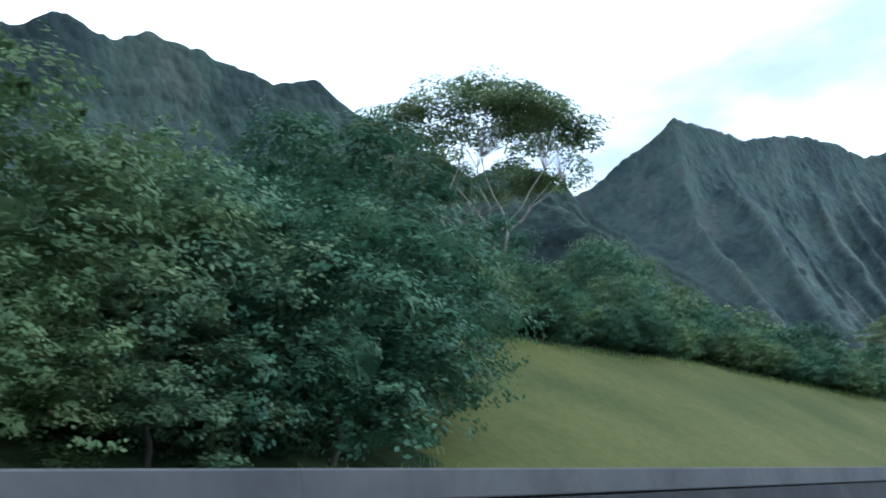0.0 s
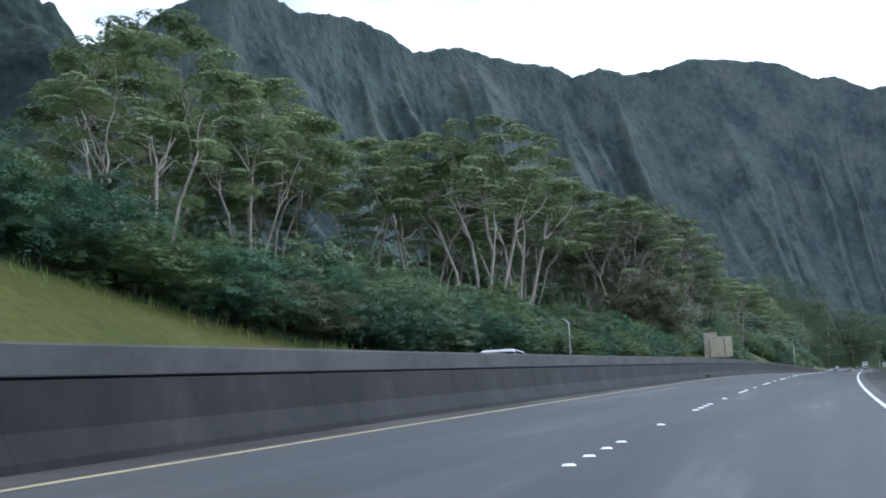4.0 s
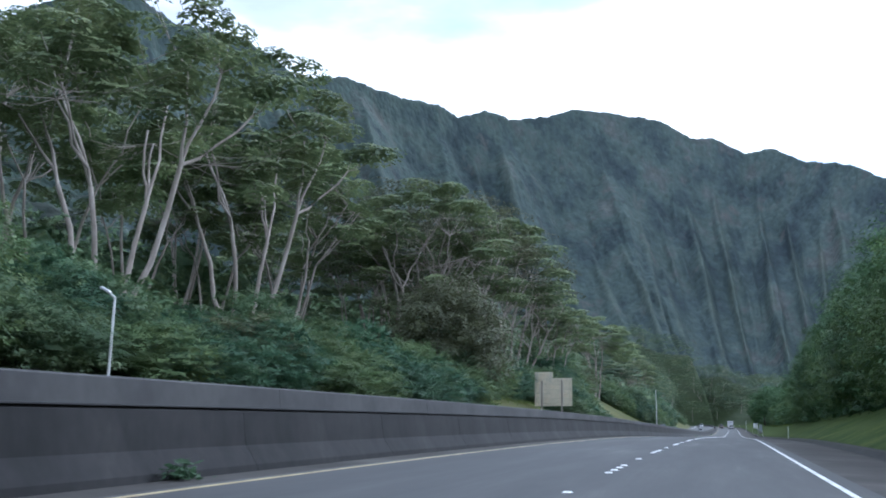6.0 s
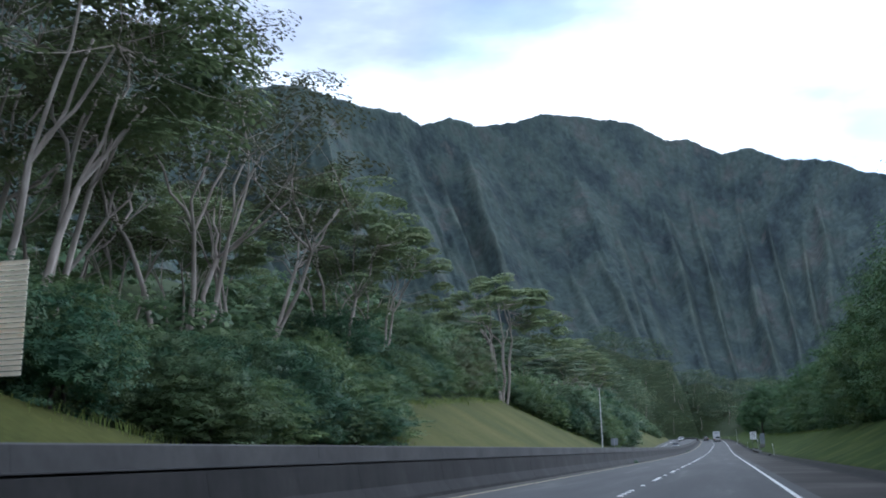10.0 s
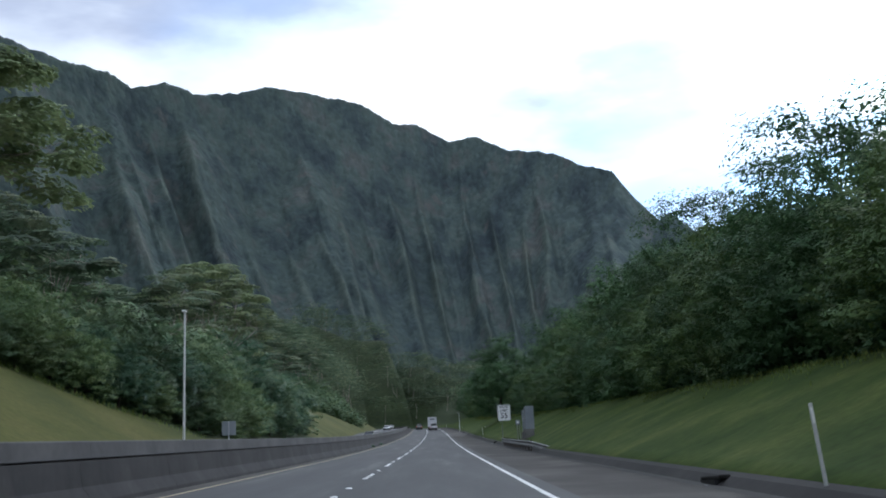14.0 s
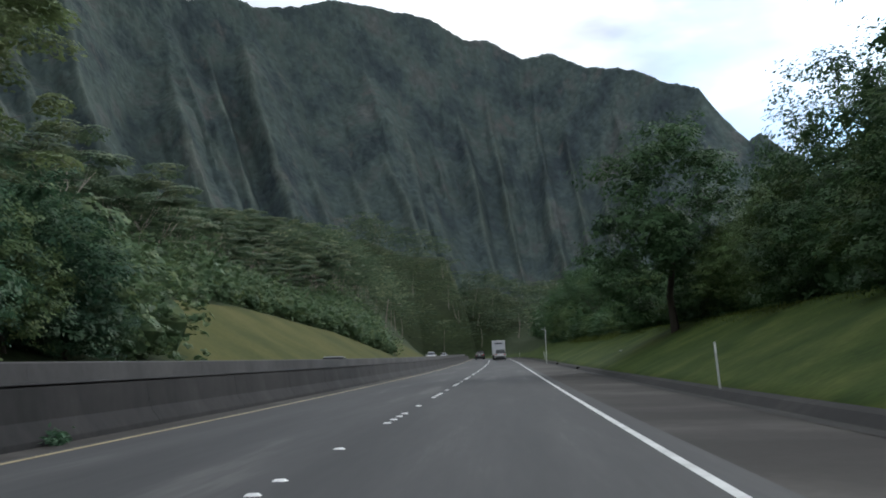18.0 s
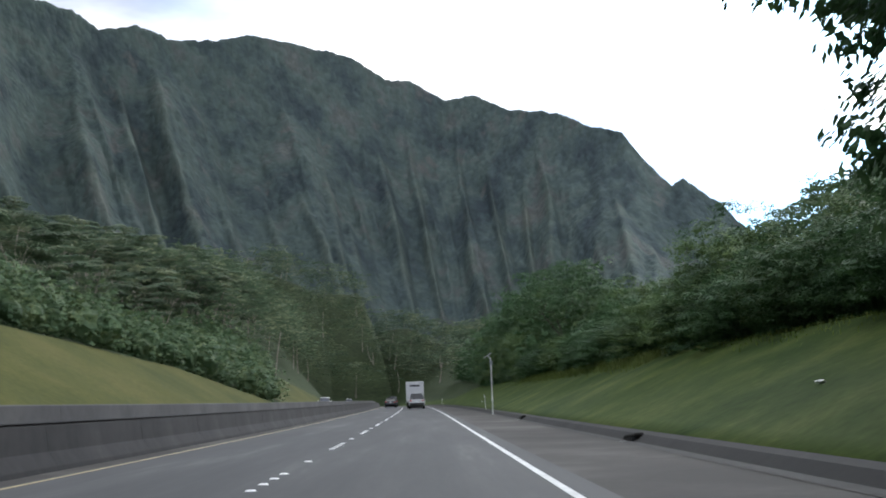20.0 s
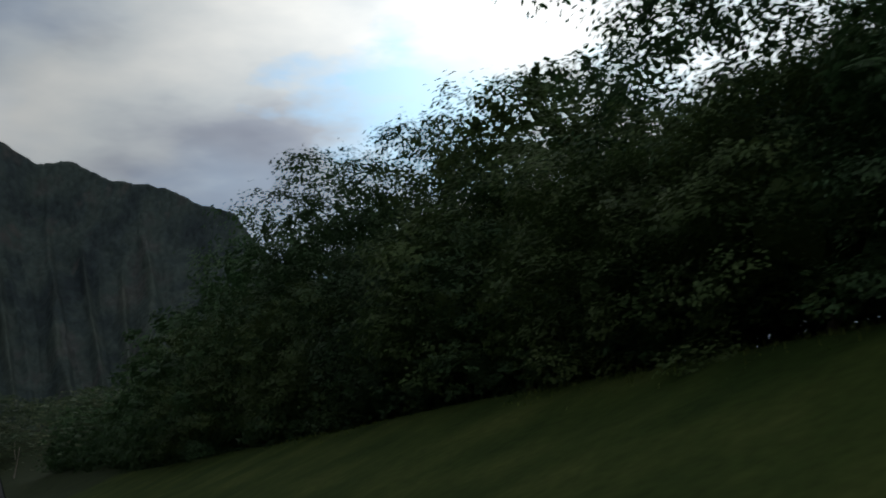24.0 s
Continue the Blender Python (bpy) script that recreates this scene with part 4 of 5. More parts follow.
for s_b, d_b in ((241, -26.0), (247, -26.5), (252, -27.5)):
    fill([BRN], s_b, d_b, float(ground_h(s_b, d_b)) + 10.8, 8.0)

# tall umbrella trees of the left slope: along, across, height of the head over the road
for s, d, top in ((150, -37, 23), (166, -52, 28), (182, -50, 30), (194, -56, 32), (201, -34.5, 28.5), (208, -44, 29), (217, -56, 33), (232, -41.5, 35), (233, -53, 29.5), (243, -50, 29.5), (250, -45, 32), (249, -57, 35), (264, -50, 35.5),
                  (277, -41, 35), (290, -48, 36), (268, -34, 31), (283, -35, 33), (291, -33.5, 33), (300, -38, 37), (306, -46, 37), (314, -35, 35), (325, -36, 32), (337, -33, 28.5), (346, -32, 26), (345, -50, 30), (490, -31, 26), (503, -34, 28.5),
                  (362, -60, 26), (380, -62, 26), (452, -50, 27), (505, -42, 25), (522, -48, 26), (545, -52, 25)):
    size = (top - float(ground_h(s, d))) / 22.0
    protos = ALB_BARE if s in (277, 290, 300, 283, 306, 314, 325) else ALB
    put(protos[rng.integers(0, len(protos))], s, d, size, rng.uniform(0, 360), 0.6)
DOMED = albizia(85, 20.0, 10.6, (M_BARK, M_ALBIZIA), leaf=0.38, plates=130, per=260, fork=0.24, stems=5, leans=(0.2, 0.42), label="wide domed umbrella tree standing behind the bushes", low=0.66)
put(DOMED, 69.0, -52.0, (39.5 - float(ground_h(69.0, -52.0))) / 20.0, 30, 0.6)
retire([DOMED])
LONE = albizia(83, 20.5, 9.6, (M_BARK, M_ALBIZIA), leaf=0.5, plates=78, per=210, fork=0.34, stems=4, leans=(0.16, 0.3), thick=1.1, label="lone umbrella tree with three pale trunks above the grass", low=0.5)
put(LONE, 414.0, -33.0, 1.07, 150, 0.3)
retire([LONE])
put(SHR[2], 100.0, -55.4, 1.15, 70)
put(SHR[0], 96.0, -52.0, 0.8, 10)
for s, d, size, k in ((82, -47, 1.0, 1), (88, -51, 1.2, 3), (92, -55, 1.25, 0), (76, -43, 0.95, 3), (107, -54, 0.9, 2), (114, -50, 0.8, 0)):
    put(SHR[k], s, d, size, s * 37)
for i in range(14):
    s, d = rng.uniform(160, 340), -rng.uniform(46, 66)
    top = float(np.interp(s, [148, 200, 225, 250, 300, 345], [27, 32, 29, 33, 35, 27])) * rng.uniform(0.85, 1.0)
    put(ALB[rng.integers(0, 4)], s, d, max(0.45, (top - float(ground_h(s, d))) / 22.0), rng.uniform(0, 360), 0.6)
for i in range(230):
    s = rng.uniform(436, 900)
    d = float(np.interp(s, *LEFT_LINE)) - rng.uniform(11, 75) - 0.02 * (s - 440)
    put(ALB_FAR[rng.integers(0, 3)], s, d, rng.uniform(0.58, 0.84) * (1.0 if s < 690 else 1.12), rng.uniform(0, 360), 0.6)

# right bank: two ranks at the tree line, a joined thicket behind
thicket = []
RGT_C = [crown_of(p) for p in RGT_FAR]
for rank, (back, share, step) in enumerate(((1.5, 0.80, 3.6), (4.8, 1.0, 4.6), (10.0, 0.92, 6.0), (17.0, 0.85, 8.0))):
    s = -16.0 + rank
    while s < 800:
        if not (rank >= 2 and 524 < s < 602):
            d = float(np.interp(s, *RIGHT_LINE)) + back + rng.uniform(0, 1.3)
            top = right_top(s, d) * share * rng.uniform(0.82, 1.04)
            if rank < 2 and s < 660:
                fill(RGT, s + rng.normal(0, 0.5), d, top, 9.3)
            else:
                stash(thicket, RGT_C, s + rng.normal(0, 0.5), d, max(0.5, (top - float(ground_h(s, d))) / 9.3), rng)
        s += step * rng.uniform(0.8, 1.25) * (1.0 if s < 640 else 1.4)
# a low skirt of bushes closes the foot of the trees
for s in np.arange(-12, 690, 2.9):
    stash(thicket, RGT_C, s + rng.normal(0, 0.5), float(np.interp(s, *RIGHT_LINE)) + 0.9 + rng.uniform(0, 0.8), rng.uniform(0.22, 0.34), rng)
    stash(thicket, RGT_C, s + rng.normal(0, 0.5), float(np.interp(s, *RIGHT_LINE)) + 3.6 + rng.uniform(0, 1.2), rng.uniform(0.36, 0.5), rng)
for s in np.arange(515, 690, 2.6):
    for back in (6.0, 9.5, 13.0):
        stash(thicket, RGT_C, s + rng.normal(0, 0.6), float(np.interp(s, *RIGHT_LINE)) + back + rng.uniform(0, 1.5), rng.uniform(0.32, 0.46), rng)
joined("tree_thicket", thicket, M_DARKLEAF, "dark thicket of trees behind the grass bank")
# single trees of the right-hand bank
U_DARK = albizia(77, 12.0, 5.6, (M_BARK_DARK, M_DARKLEAF), leaf=0.17, plates=84, per=330, flat=0.5, fork=0.26, stems=2, label="dark spreading tree with open tiers of foliage against the sky", name="spreading_tree", low=0.55, leans=(0.1, 0.3))
U_PALE = albizia(78, 14.0, 9.4, (M_BARK_DARK, M_SHRUB), leaf=0.44, plates=130, per=190, flat=0.4, fork=0.22, stems=3, label="wide flat-topped tree standing back from the bank", name="spreading_tree", low=0.4)
U_THIN = albizia(79, 14.0, 6.6, (M_BARK_DARK, M_DARKLEAF), leaf=0.24, plates=120, per=90, flat=0.16, fork=0.18, stems=4, label="thin open tree with sparse leaves against the sky", name="spreading_tree", low=0.3, leans=(0.15, 0.4))
DROOP = bushy("broadleaf_tree", 91, 12.5, 4.6, (M_BARK_DARK, M_DARKLEAF), 34000, 0.24, "tall dark tree with drooping leaf clusters over the bank", VERGE, clumps=64, ragged=0.7, tips=8, lump=1.15, core=0.3, trunk=0.08)
SPIRE = bushy("broadleaf_tree", 93, 9.0, 2.0, (M_BARK_DARK, M_DARKLEAF), 6000, 0.20, "slender dark tree rising over the bushes of the bank", VERGE, clumps=26, ragged=0.9, tips=10, lump=1.1, core=0.3)
put(U_DARK, 591.0, 13.4, (13.4 - 3.2) / 12.0, 40)
put(U_PALE, 590.0, 41.0, (20.8 - 7.6) / 14.0, 200)
put(U_THIN, 116.0, 21.5, (26.0 - 7.5) / 14.0, 20)
put(DROOP, 509.3, 10.0, 0.95, 120)
for s, d, top in ((566.5, 12.8, 8.0), (605.5, 11.9, 11.2), (578.5, 12.6, 9.2), (424.5, 13.6, 13.0), (419.5, 13.4, 12.4)):
    put(SPIRE, s, d, (top - float(ground_h(s, d))) / 9.2, 50 * s)
fill([RGT[1]], 542.0, 13.8, 9.0, 9.6)
fill([RGT[2]], 544.5, 15.0, 9.2, 9.6)
retire(ALB + ALB_BARE + ALB_FAR + SHR + SHR_FAR + [BRN] + RGT + RGT_FAR + [U_DARK, U_PALE, U_THIN, DROOP, SPIRE])


# ---- far woods of the valley: uncounted crowns and pale trunks ----
def far_woods(count, seed, s_span, d_span, high):
    rng = np.random.default_rng(seed)
    cs, wood = [], []
    while len(cs) < count:
        s, d = rng.uniform(*s_span), rng.uniform(*d_span)
        if -27 < d < 12 and s < 908:
            continue
        g = np.array(ground(s, d))
        h = rng.uniform(9, 17) * high if d < 0 else rng.uniform(7, 11) * high
        r = rng.uniform(3.5, 6.5)
        k = 72
        rr, aa = np.sqrt(rng.uniform(0, 1, k)), rng.uniform(0, 2 * np.pi, k)
        n = np.arange(k) % 4
        pr, pa = r * np.sqrt(rng.uniform(0, 1, 4)), rng.uniform(0, 2 * np.pi, 4)
        low = 0.45 * h * np.array((0.0, 0.12, 0.3, 0.55)) * rng.uniform(0.6, 1.4, 4) + 0.10 * pr
        cs.append(g + np.stack([pr[n] * np.cos(pa[n]) + 3.4 * rr * np.cos(aa), pr[n] * np.sin(pa[n]) + 3.4 * rr * np.sin(aa), h - low[n] - 0.6 * rr ** 2 - (rng.uniform(0, 1, k) < 0.15) * rng.uniform(1, 0.5 * h, k)], -1))
        if rng.uniform() < 0.06:
            wood.append(limb(g - np.array((0, 0, 1)), g + np.array((rng.normal(0, 1), rng.normal(0, 1), h * 0.7)), 0.18, 0.08, rng, n=2))
    v, f = leaves(np.concatenate(cs), 1.25, 0.6, 0.14, rng)
    structure("far_woods", v, f, M_FARWOOD, "distant canopy of feathery trees filling the valley", "woods", kind="stuff")
    v, f = merged(wood)
    structure("far_trunks", v, f, M_BARK, "pale trunks of the distant trees", "woods", kind="stuff")


far_woods(2100, 5, (690, 1400), (-330, 220), 1.0)
far_woods(420, 6, (908, 1060), (-75, 60), 1.15)
far_woods(160, 7, (700, 905), (-60, -26), 1.2)


def blades(name, seed, region, count, length, mat, label):
    """Grass blades scattered over a stretch: region(rng, n) gives s and d."""
    rng = np.random.default_rng(seed)
    s, d = region(rng, count)
    g = road(s, d, ground_h(s, d) - 0.03)
    a, ln = rng.uniform(0, 2 * math.pi, count)[:, None], (length * rng.uniform(0.5, 1.3, count))[:, None]
    flat = np.concatenate([np.cos(a), np.sin(a), 0 * a], 1)
    bend = flat * ln * rng.uniform(0.15, 0.6, count)[:, None]
    side = np.concatenate([-np.sin(a), np.cos(a), 0 * a], 1) * (0.012 + 0.018 * ln)
    up = np.concatenate([0 * a, 0 * a, ln], 1)
    v = np.stack([g - side, g + side, g + bend * 0.4 + side * 0.7 + up * 0.6, g + bend * 0.4 - side * 0.7 + up * 0.6, g + bend + up * 0.92], 1).reshape(-1, 3)
    o = np.arange(count) * 5
    faces = [(i, i + 1, i + 2, i + 3) for i in o.tolist()] + [(i + 3, i + 2, i + 4) for i in o.tolist()]
    return structure(name, v.tolist(), faces, mat, label, "grass", kind="stuff")


def right_edge(rng, n):
    s = rng.uniform(350, 640, n)
    return s, np.interp(s, *RIGHT_LINE) + rng.normal(0.2, 0.55, n)


def left_edge(rng, n):
    s = rng.uniform(20, 440, n)
    return s, np.interp(s, *LEFT_LINE) + rng.normal(-0.2, 0.5, n)


blades("tall_grass", 3, right_edge, 12000, 0.16, M_WEED, "tall pale grass and weeds along the tree line")
blades("tall_grass", 4, left_edge, 7000, 0.45, M_WEED, "tall grass along the edge of the bushes")


def weed_edge(rng, n):
    s = rng.uniform(545, 606, n)
    return s, np.interp(s, *RIGHT_LINE) + rng.normal(-0.45, 0.4, n)


blades("tall_grass", 8, weed_edge, 8000, 0.42, M_WEED, "pale weeds at the foot of the trees on the bank")


# ---- roadside things ----
def at(s, d, z=None, turn=0.0):
    """Pose at the roadside: x to the right, y along the road, z up; on the ground unless z (over the road plane) is given."""
    p = ground(s, d) if z is None else Vector(road(s, d, z))
    return pose(p.x, p.y, p.z, 0, 0, heading(s) + turn)


def lettering(text, size, m, mat, parent, name="letters"):
    """Letters of the built-in font as a mesh part, standing upright and facing back along the road."""
    cu = bpy.data.curves.new("letters", "FONT")
    cu.body, cu.size, cu.align_x, cu.align_y, cu.extrude, cu.offset = text, size, "CENTER", "CENTER", 0.002, 0.012 * size
    tmp = new("letters", cu)
    bpy.context.view_layer.update()
    me = bpy.data.meshes.new_from_object(tmp.evaluated_get(bpy.context.evaluated_depsgraph_get()))
    bpy.data.objects.remove(tmp)
    me.materials.clear()
    me.materials.append(mat)
    ob = part(name, me, None, parent)
    ob.matrix_basis = m
    return ob


def rounded_plate(w, h, t, r, z0=0.0, hole=0.0):
    """Upright plate in the x-z plane with rounded corners, its foot at z0; hole: width of the rim that is left."""
    bm = bmesh.new()

    def ring(w, h, r, y):
        vs = []
        for cx, cz, a0 in ((w / 2 - r, h / 2 - r, 0), (-w / 2 + r, h / 2 - r, 90), (-w / 2 + r, -h / 2 + r, 180), (w / 2 - r, -h / 2 + r, 270)):
            for k in range(4):
                a = radians(a0 + k * 30)
                vs.append(bm.verts.new((cx + r * math.cos(a), y, z0 + h / 2 + cz + r * math.sin(a))))
        return vs
    a, b = ring(w, h, r, 0), ring(w, h, r, t)
    n = len(a)
    for i in range(n):
        bm.faces.new((a[i], a[(i + 1) % n], b[(i + 1) % n], b[i]))
    if hole:
        c, d = ring(w - 2 * hole, h - 2 * hole, max(0.01, r - hole), 0), ring(w - 2 * hole, h - 2 * hole, max(0.01, r - hole), t)
        for i in range(n):
            j = (i + 1) % n
            bm.faces.new((c[j], c[i], d[i], d[j]))
            bm.faces.new((a[j], a[i], c[i], c[j]))
            bm.faces.new((b[i], b[j], d[j], d[i]))
    else:
        bm.faces.new(list(reversed(a)))
        bm.faces.new(b)
    bmesh.ops.recalc_face_normals(bm, faces=bm.faces[:])
    return bm


# speed limit sign
sp = thing("speed_limit_sign", at(434.8, 5.45), "white speed limit sign with black lettering on a metal post", "road sign")
gz = float(ground_h(434.8, 5.45))
z0 = 1.90 - gz
part("panel", rounded_plate(1.07, 1.30, 0.006, 0.07, z0), M_SIGNWHITE, sp)
ob = part("border", rounded_plate(1.03, 1.26, 0.004, 0.06, z0 + 0.02, 0.022), M_BLACK, sp, "thin black border")
ob.location.y = -0.004
for text, size, dz in (("SPEED", 0.265, 1.085), ("LIMIT", 0.265, 0.815), ("55", 0.62, 0.385)):
    lettering(text, size, pose(0, -0.003, z0 + dz, 90, 0, 0), M_BLACK, sp)
bm = bmesh.new()
box(bm, -0.2, 0.035, (z0 + 1.15) / 2 - 0.2, 0.05, 0.05, z0 + 1.55, 0.006)
part("post", bm, M_RAIL, sp)

# large guide sign seen from behind, with its exit tab
gsn = thing("guide_sign", at(273.3, -20.55, turn=3.0), "back of a large ribbed aluminium road sign on two steel posts", "road sign")
gz = float(ground_h(273.3, -20.55))


def plank(x0, x1, z, h, y):
    bm = bmesh.new()
    box(bm, (x0 + x1) / 2, y, z + h / 2, x1 - x0, 0.03, h - 0.055, 0.004)
    box(bm, (x0 + x1) / 2, y - 0.03, z + h - 0.02, x1 - x0, 0.05, 0.022)
    return bm


zb, n_plank = 3.22 - gz, 22
for i in range(n_plank):
    part("plank", plank(-2.23, 2.23, zb + i * 0.1515, 0.1515, 0.16), M_ALU, gsn)
for i in range(5):
    part("plank", plank(-2.23, -0.05, zb + n_plank * 0.1515 + 0.02 + i * 0.145, 0.145, 0.16), M_ALU, gsn)
for x in (-1.38, 1.02):
    bm = bmesh.new()
    z1 = zb + 3.05
    ob_base = -1.2
    box(bm, x, 0.0, (z1 + ob_base) / 2, 0.18, 0.012, z1 - ob_base)
    box(bm, x, -0.09, (z1 + ob_base) / 2, 0.18, 0.014, z1 - ob_base)
    box(bm, x, 0.09, (z1 + ob_base) / 2, 0.18, 0.014, z1 - ob_base)
    box(bm, x, 0.0, (z1 + ob_base) / 2, 0.012, 0.17, z1 - ob_base)
    part("post", bm, M_WEATHERED, gsn, "rusty brown steel beam post")
    bm = bmesh.new()
    box(bm, x, 0, (0.2 if x < 0 else -0.75), 0.6, 0.6, 0.5, 0.03)
    part("footing", bm, M_WALLGREY, gsn, "concrete footing")
for x in (-1.95, -0.35):
    bm = bmesh.new()
    box(bm, x, 0.10, zb + n_plank * 0.1515 + 0.1, 0.07, 0.05, 1.25, 0.005)
    part("tab_bracket", bm, M_GALV, gsn)

# small grey sign seen from behind
ss_ = thing("small_sign", at(442.0, -18.55), "back of a small grey road sign on a post beside bushes", "road sign")
part("panel", rounded_plate(1.25, 1.25, 0.012, 0.06, 1.25), M_CABINET, ss_)
bm = bmesh.new()
box(bm, 0, -0.04, 1.0, 0.07, 0.06, 3.0, 0.005)
part("post", bm, M_GALV, ss_)

# green distance marker
mk = thing("mile_marker", at(65.1, 6.6), "small green roadside marker with white figures on a post", "road sign")
part("panel", rounded_plate(0.26, 0.72, 0.006, 0.03, 0.45), M_GREEN, mk)
for k, z in enumerate((1.02, 0.82, 0.62)):
    bm = bmesh.new()
    box(bm, 0, -0.006, z, 0.15 - 0.03 * (k == 0), 0.006, 0.07)
    part("bar", bm, M_SIGNWHITE, mk, "white bar")
bm = bmesh.new()
box(bm, 0, 0.03, 0.35, 0.05, 0.03, 1.7, 0.004)
part("post", bm, M_GALV, mk)

# flexible white marker posts
dl = thing("marker_post", Matrix.Identity(4), "thin white marker post at the foot of the grass bank", "marker post", "marker posts")
bm = bmesh.new()
box(bm, 0, 0, 0.42, 0.055, 0.025, 1.55, 0.008)
part("blade", bm, M_POLE, dl)
bm = bmesh.new()
box(bm, 0, -0.016, 1.02, 0.045, 0.006, 0.22, 0.002)
part("reflector", bm, M_LENS, dl)
for s, lean in ((73.2, -2), (162.5, -4), (262.0, 2), (363.2, -4), (474.3, -3), (583.2, -4), (690.0, 0)):
    copy_thing(dl, at(s, 5.33, 0.1) @ pose(0, 0, 0, 0, lean, 0))
retire([dl])

# light poles
tall = thing("light_pole", at(428.1, -19.2), "tall pale slender light pole with a small lamp on top", "light pole")
bm = bmesh.new()
cyl(bm, (0, 0, -0.5), (0, 0, 10.3), 0.105, 0.065, 12)
part("pole", bm, M_POLE, tall)
bm = bmesh.new()
box(bm, 0.0, -0.10, 10.42, 0.30, 0.52, 0.14, 0.04)
part("lamp_head", bm, M_POLE, tall)
bm = bmesh.new()
cyl(bm, (0, 0, -0.1), (0, 0, 0.12), 0.24, 0.2, 12)
part("base_plate", bm, M_GALV, tall)

short = thing("light_pole", at(178.8, -19.05), "short light pole with an angled head above the bushes", "light pole")
bm = bmesh.new()
cyl(bm, (0, 0, -1.0), (0, 0, 3.4), 0.05, 0.042, 10)
part("pole", bm, M_POLE, short)
bm = bmesh.new()
cyl(bm, (0, 0, 3.38), (-0.22, -0.12, 3.60), 0.045, 0.045, 8)
part("arm", bm, M_POLE, short)
bm = bmesh.new()
box(bm, -0.28, -0.14, 3.64, 0.36, 0.22, 0.09, 0.02, pose(0, 0, 0, 0, 28, 0))
part("lamp_head", bm, M_GALV, short)

sol = thing("solar_light", at(568.5, 4.85, 0.0), "pale grey pole carrying a tilted solar panel beside the gutter", "solar light")
bm = bmesh.new()
cyl(bm, (0, 0, -0.3), (0, 0, 3.75), 0.045, 0.040, 12)
part("pole", bm, M_POLE, sol)
bm = bmesh.new()
cyl(bm, (0, 0, 0.85), (0, 0, 1.15), 0.049, 0.049, 12)
part("band", bm, M_SIGNWHITE, sol, "pale label band")
bm = bmesh.new()
cyl(bm, (0, 0, 3.6), (-0.16, 0.02, 3.85), 0.03, 0.03, 8)
part("bracket", bm, M_GALV, sol)
tiltm = pose(-0.22, 0.0, 3.90, 0, -32, 8)
bm = bmesh.new()
box(bm, 0, 0, 0, 0.56, 0.62, 0.035, 0.008, None)
frame_ob = part("panel_frame", bm, M_GALV, sol)
frame_ob.matrix_basis = tiltm
for i in range(3):
    for j in range(3):
        bm = bmesh.new()
        box(bm, (i - 1) * 0.172, (j - 1) * 0.192, 0.020, 0.160, 0.180, 0.008)
        part("cell", bm, M_PANEL, frame_ob)
bm = bmesh.new()
box(bm, 0.02, 0.02, 3.40, 0.18, 0.16, 0.30, 0.012)
part("battery_box", bm, M_CABINET, sol)

# control cabinets on a low concrete wall
cz = float(ground_h(423.5, 6.6))


def cabinet(s, d, z, w, ln, h, label):
    c = thing("control_cabinet", at(s, d, z), label, "cabinet", "control cabinets")
    bm = bmesh.new()
    box(bm, 0, 0, h / 2, w, ln, h, 0.015)
    part("body", bm, M_CABINET, c)
    bm = bmesh.new()
    box(bm, -w / 2 - 0.012, 0, h / 2 - 0.02, 0.022, ln - 0.10, h - 0.12, 0.006)
    dr = part("door", bm, M_CABINET, c)
    bm = bmesh.new()
    box(bm, -w / 2 - 0.035, -ln * 0.34, h * 0.5, 0.025, 0.04, 0.16, 0.005)
    part("handle", bm, M_GALV, dr, "steel handle")
    for k in (0.22, 0.5, 0.78):
        bm = bmesh.new()
        cyl(bm, (-w / 2 - 0.022, ln / 2 - 0.045, h * k - 0.05), (-w / 2 - 0.022, ln / 2 - 0.045, h * k + 0.05), 0.012, None, 6)
        part("hinge", bm, M_GALV, dr)
    bm = bmesh.new()
    box(bm, 0, 0, h + 0.012, w + 0.02, ln + 0.02, 0.024, 0.008)
    part("cap", bm, M_CABINET, c)
    return c


cabinet(423.5, 6.50, 1.12, 0.62, 0.90, 1.62, "large grey steel control cabinet on a concrete base")
cabinet(425.1, 6.42, 1.12, 0.50, 0.85, 1.40, "lower grey steel cabinet with conduits on top")
pl = thing("concrete_base", at(424.2, 6.44, 0.0), "stained concrete base under the roadside cabinets", "concrete base")
bm = bmesh.new()
box(bm, 0.0, 0.1, 0.50, 0.66, 2.5, 1.24, 0.02)
part("block", bm, M_WALLGREY, pl)
for y in (-1.0, -0.3, 0.5, 1.2):
    bm = bmesh.new()
    box(bm, -0.365, y, 0.45, 0.09, 0.16, 1.1, 0.01)
    part("pier", bm, M_WALLGREY, pl)
mt = thing("meter_box", at(425.6, 5.84, 0.2), "small grey meter box on two pipes beside the cabinets", "meter box")
for x in (-0.06, 0.10):
    bm = bmesh.new()
    cyl(bm, (x, 0, -0.3), (x, 0, 1.3), 0.028, None, 8)
    part("pipe", bm, M_GALV, mt)
bm = bmesh.new()
box(bm, 0, 0, 1.45, 0.32, 0.30, 0.36, 0.02)
part("box", bm, M_CABINET, mt)
bm = bmesh.new()
cyl(bm, (-0.02, -0.17, 1.47), (-0.02, -0.15, 1.47), 0.08, 0.08, 14)
part("dial", bm, M_LENS, mt)

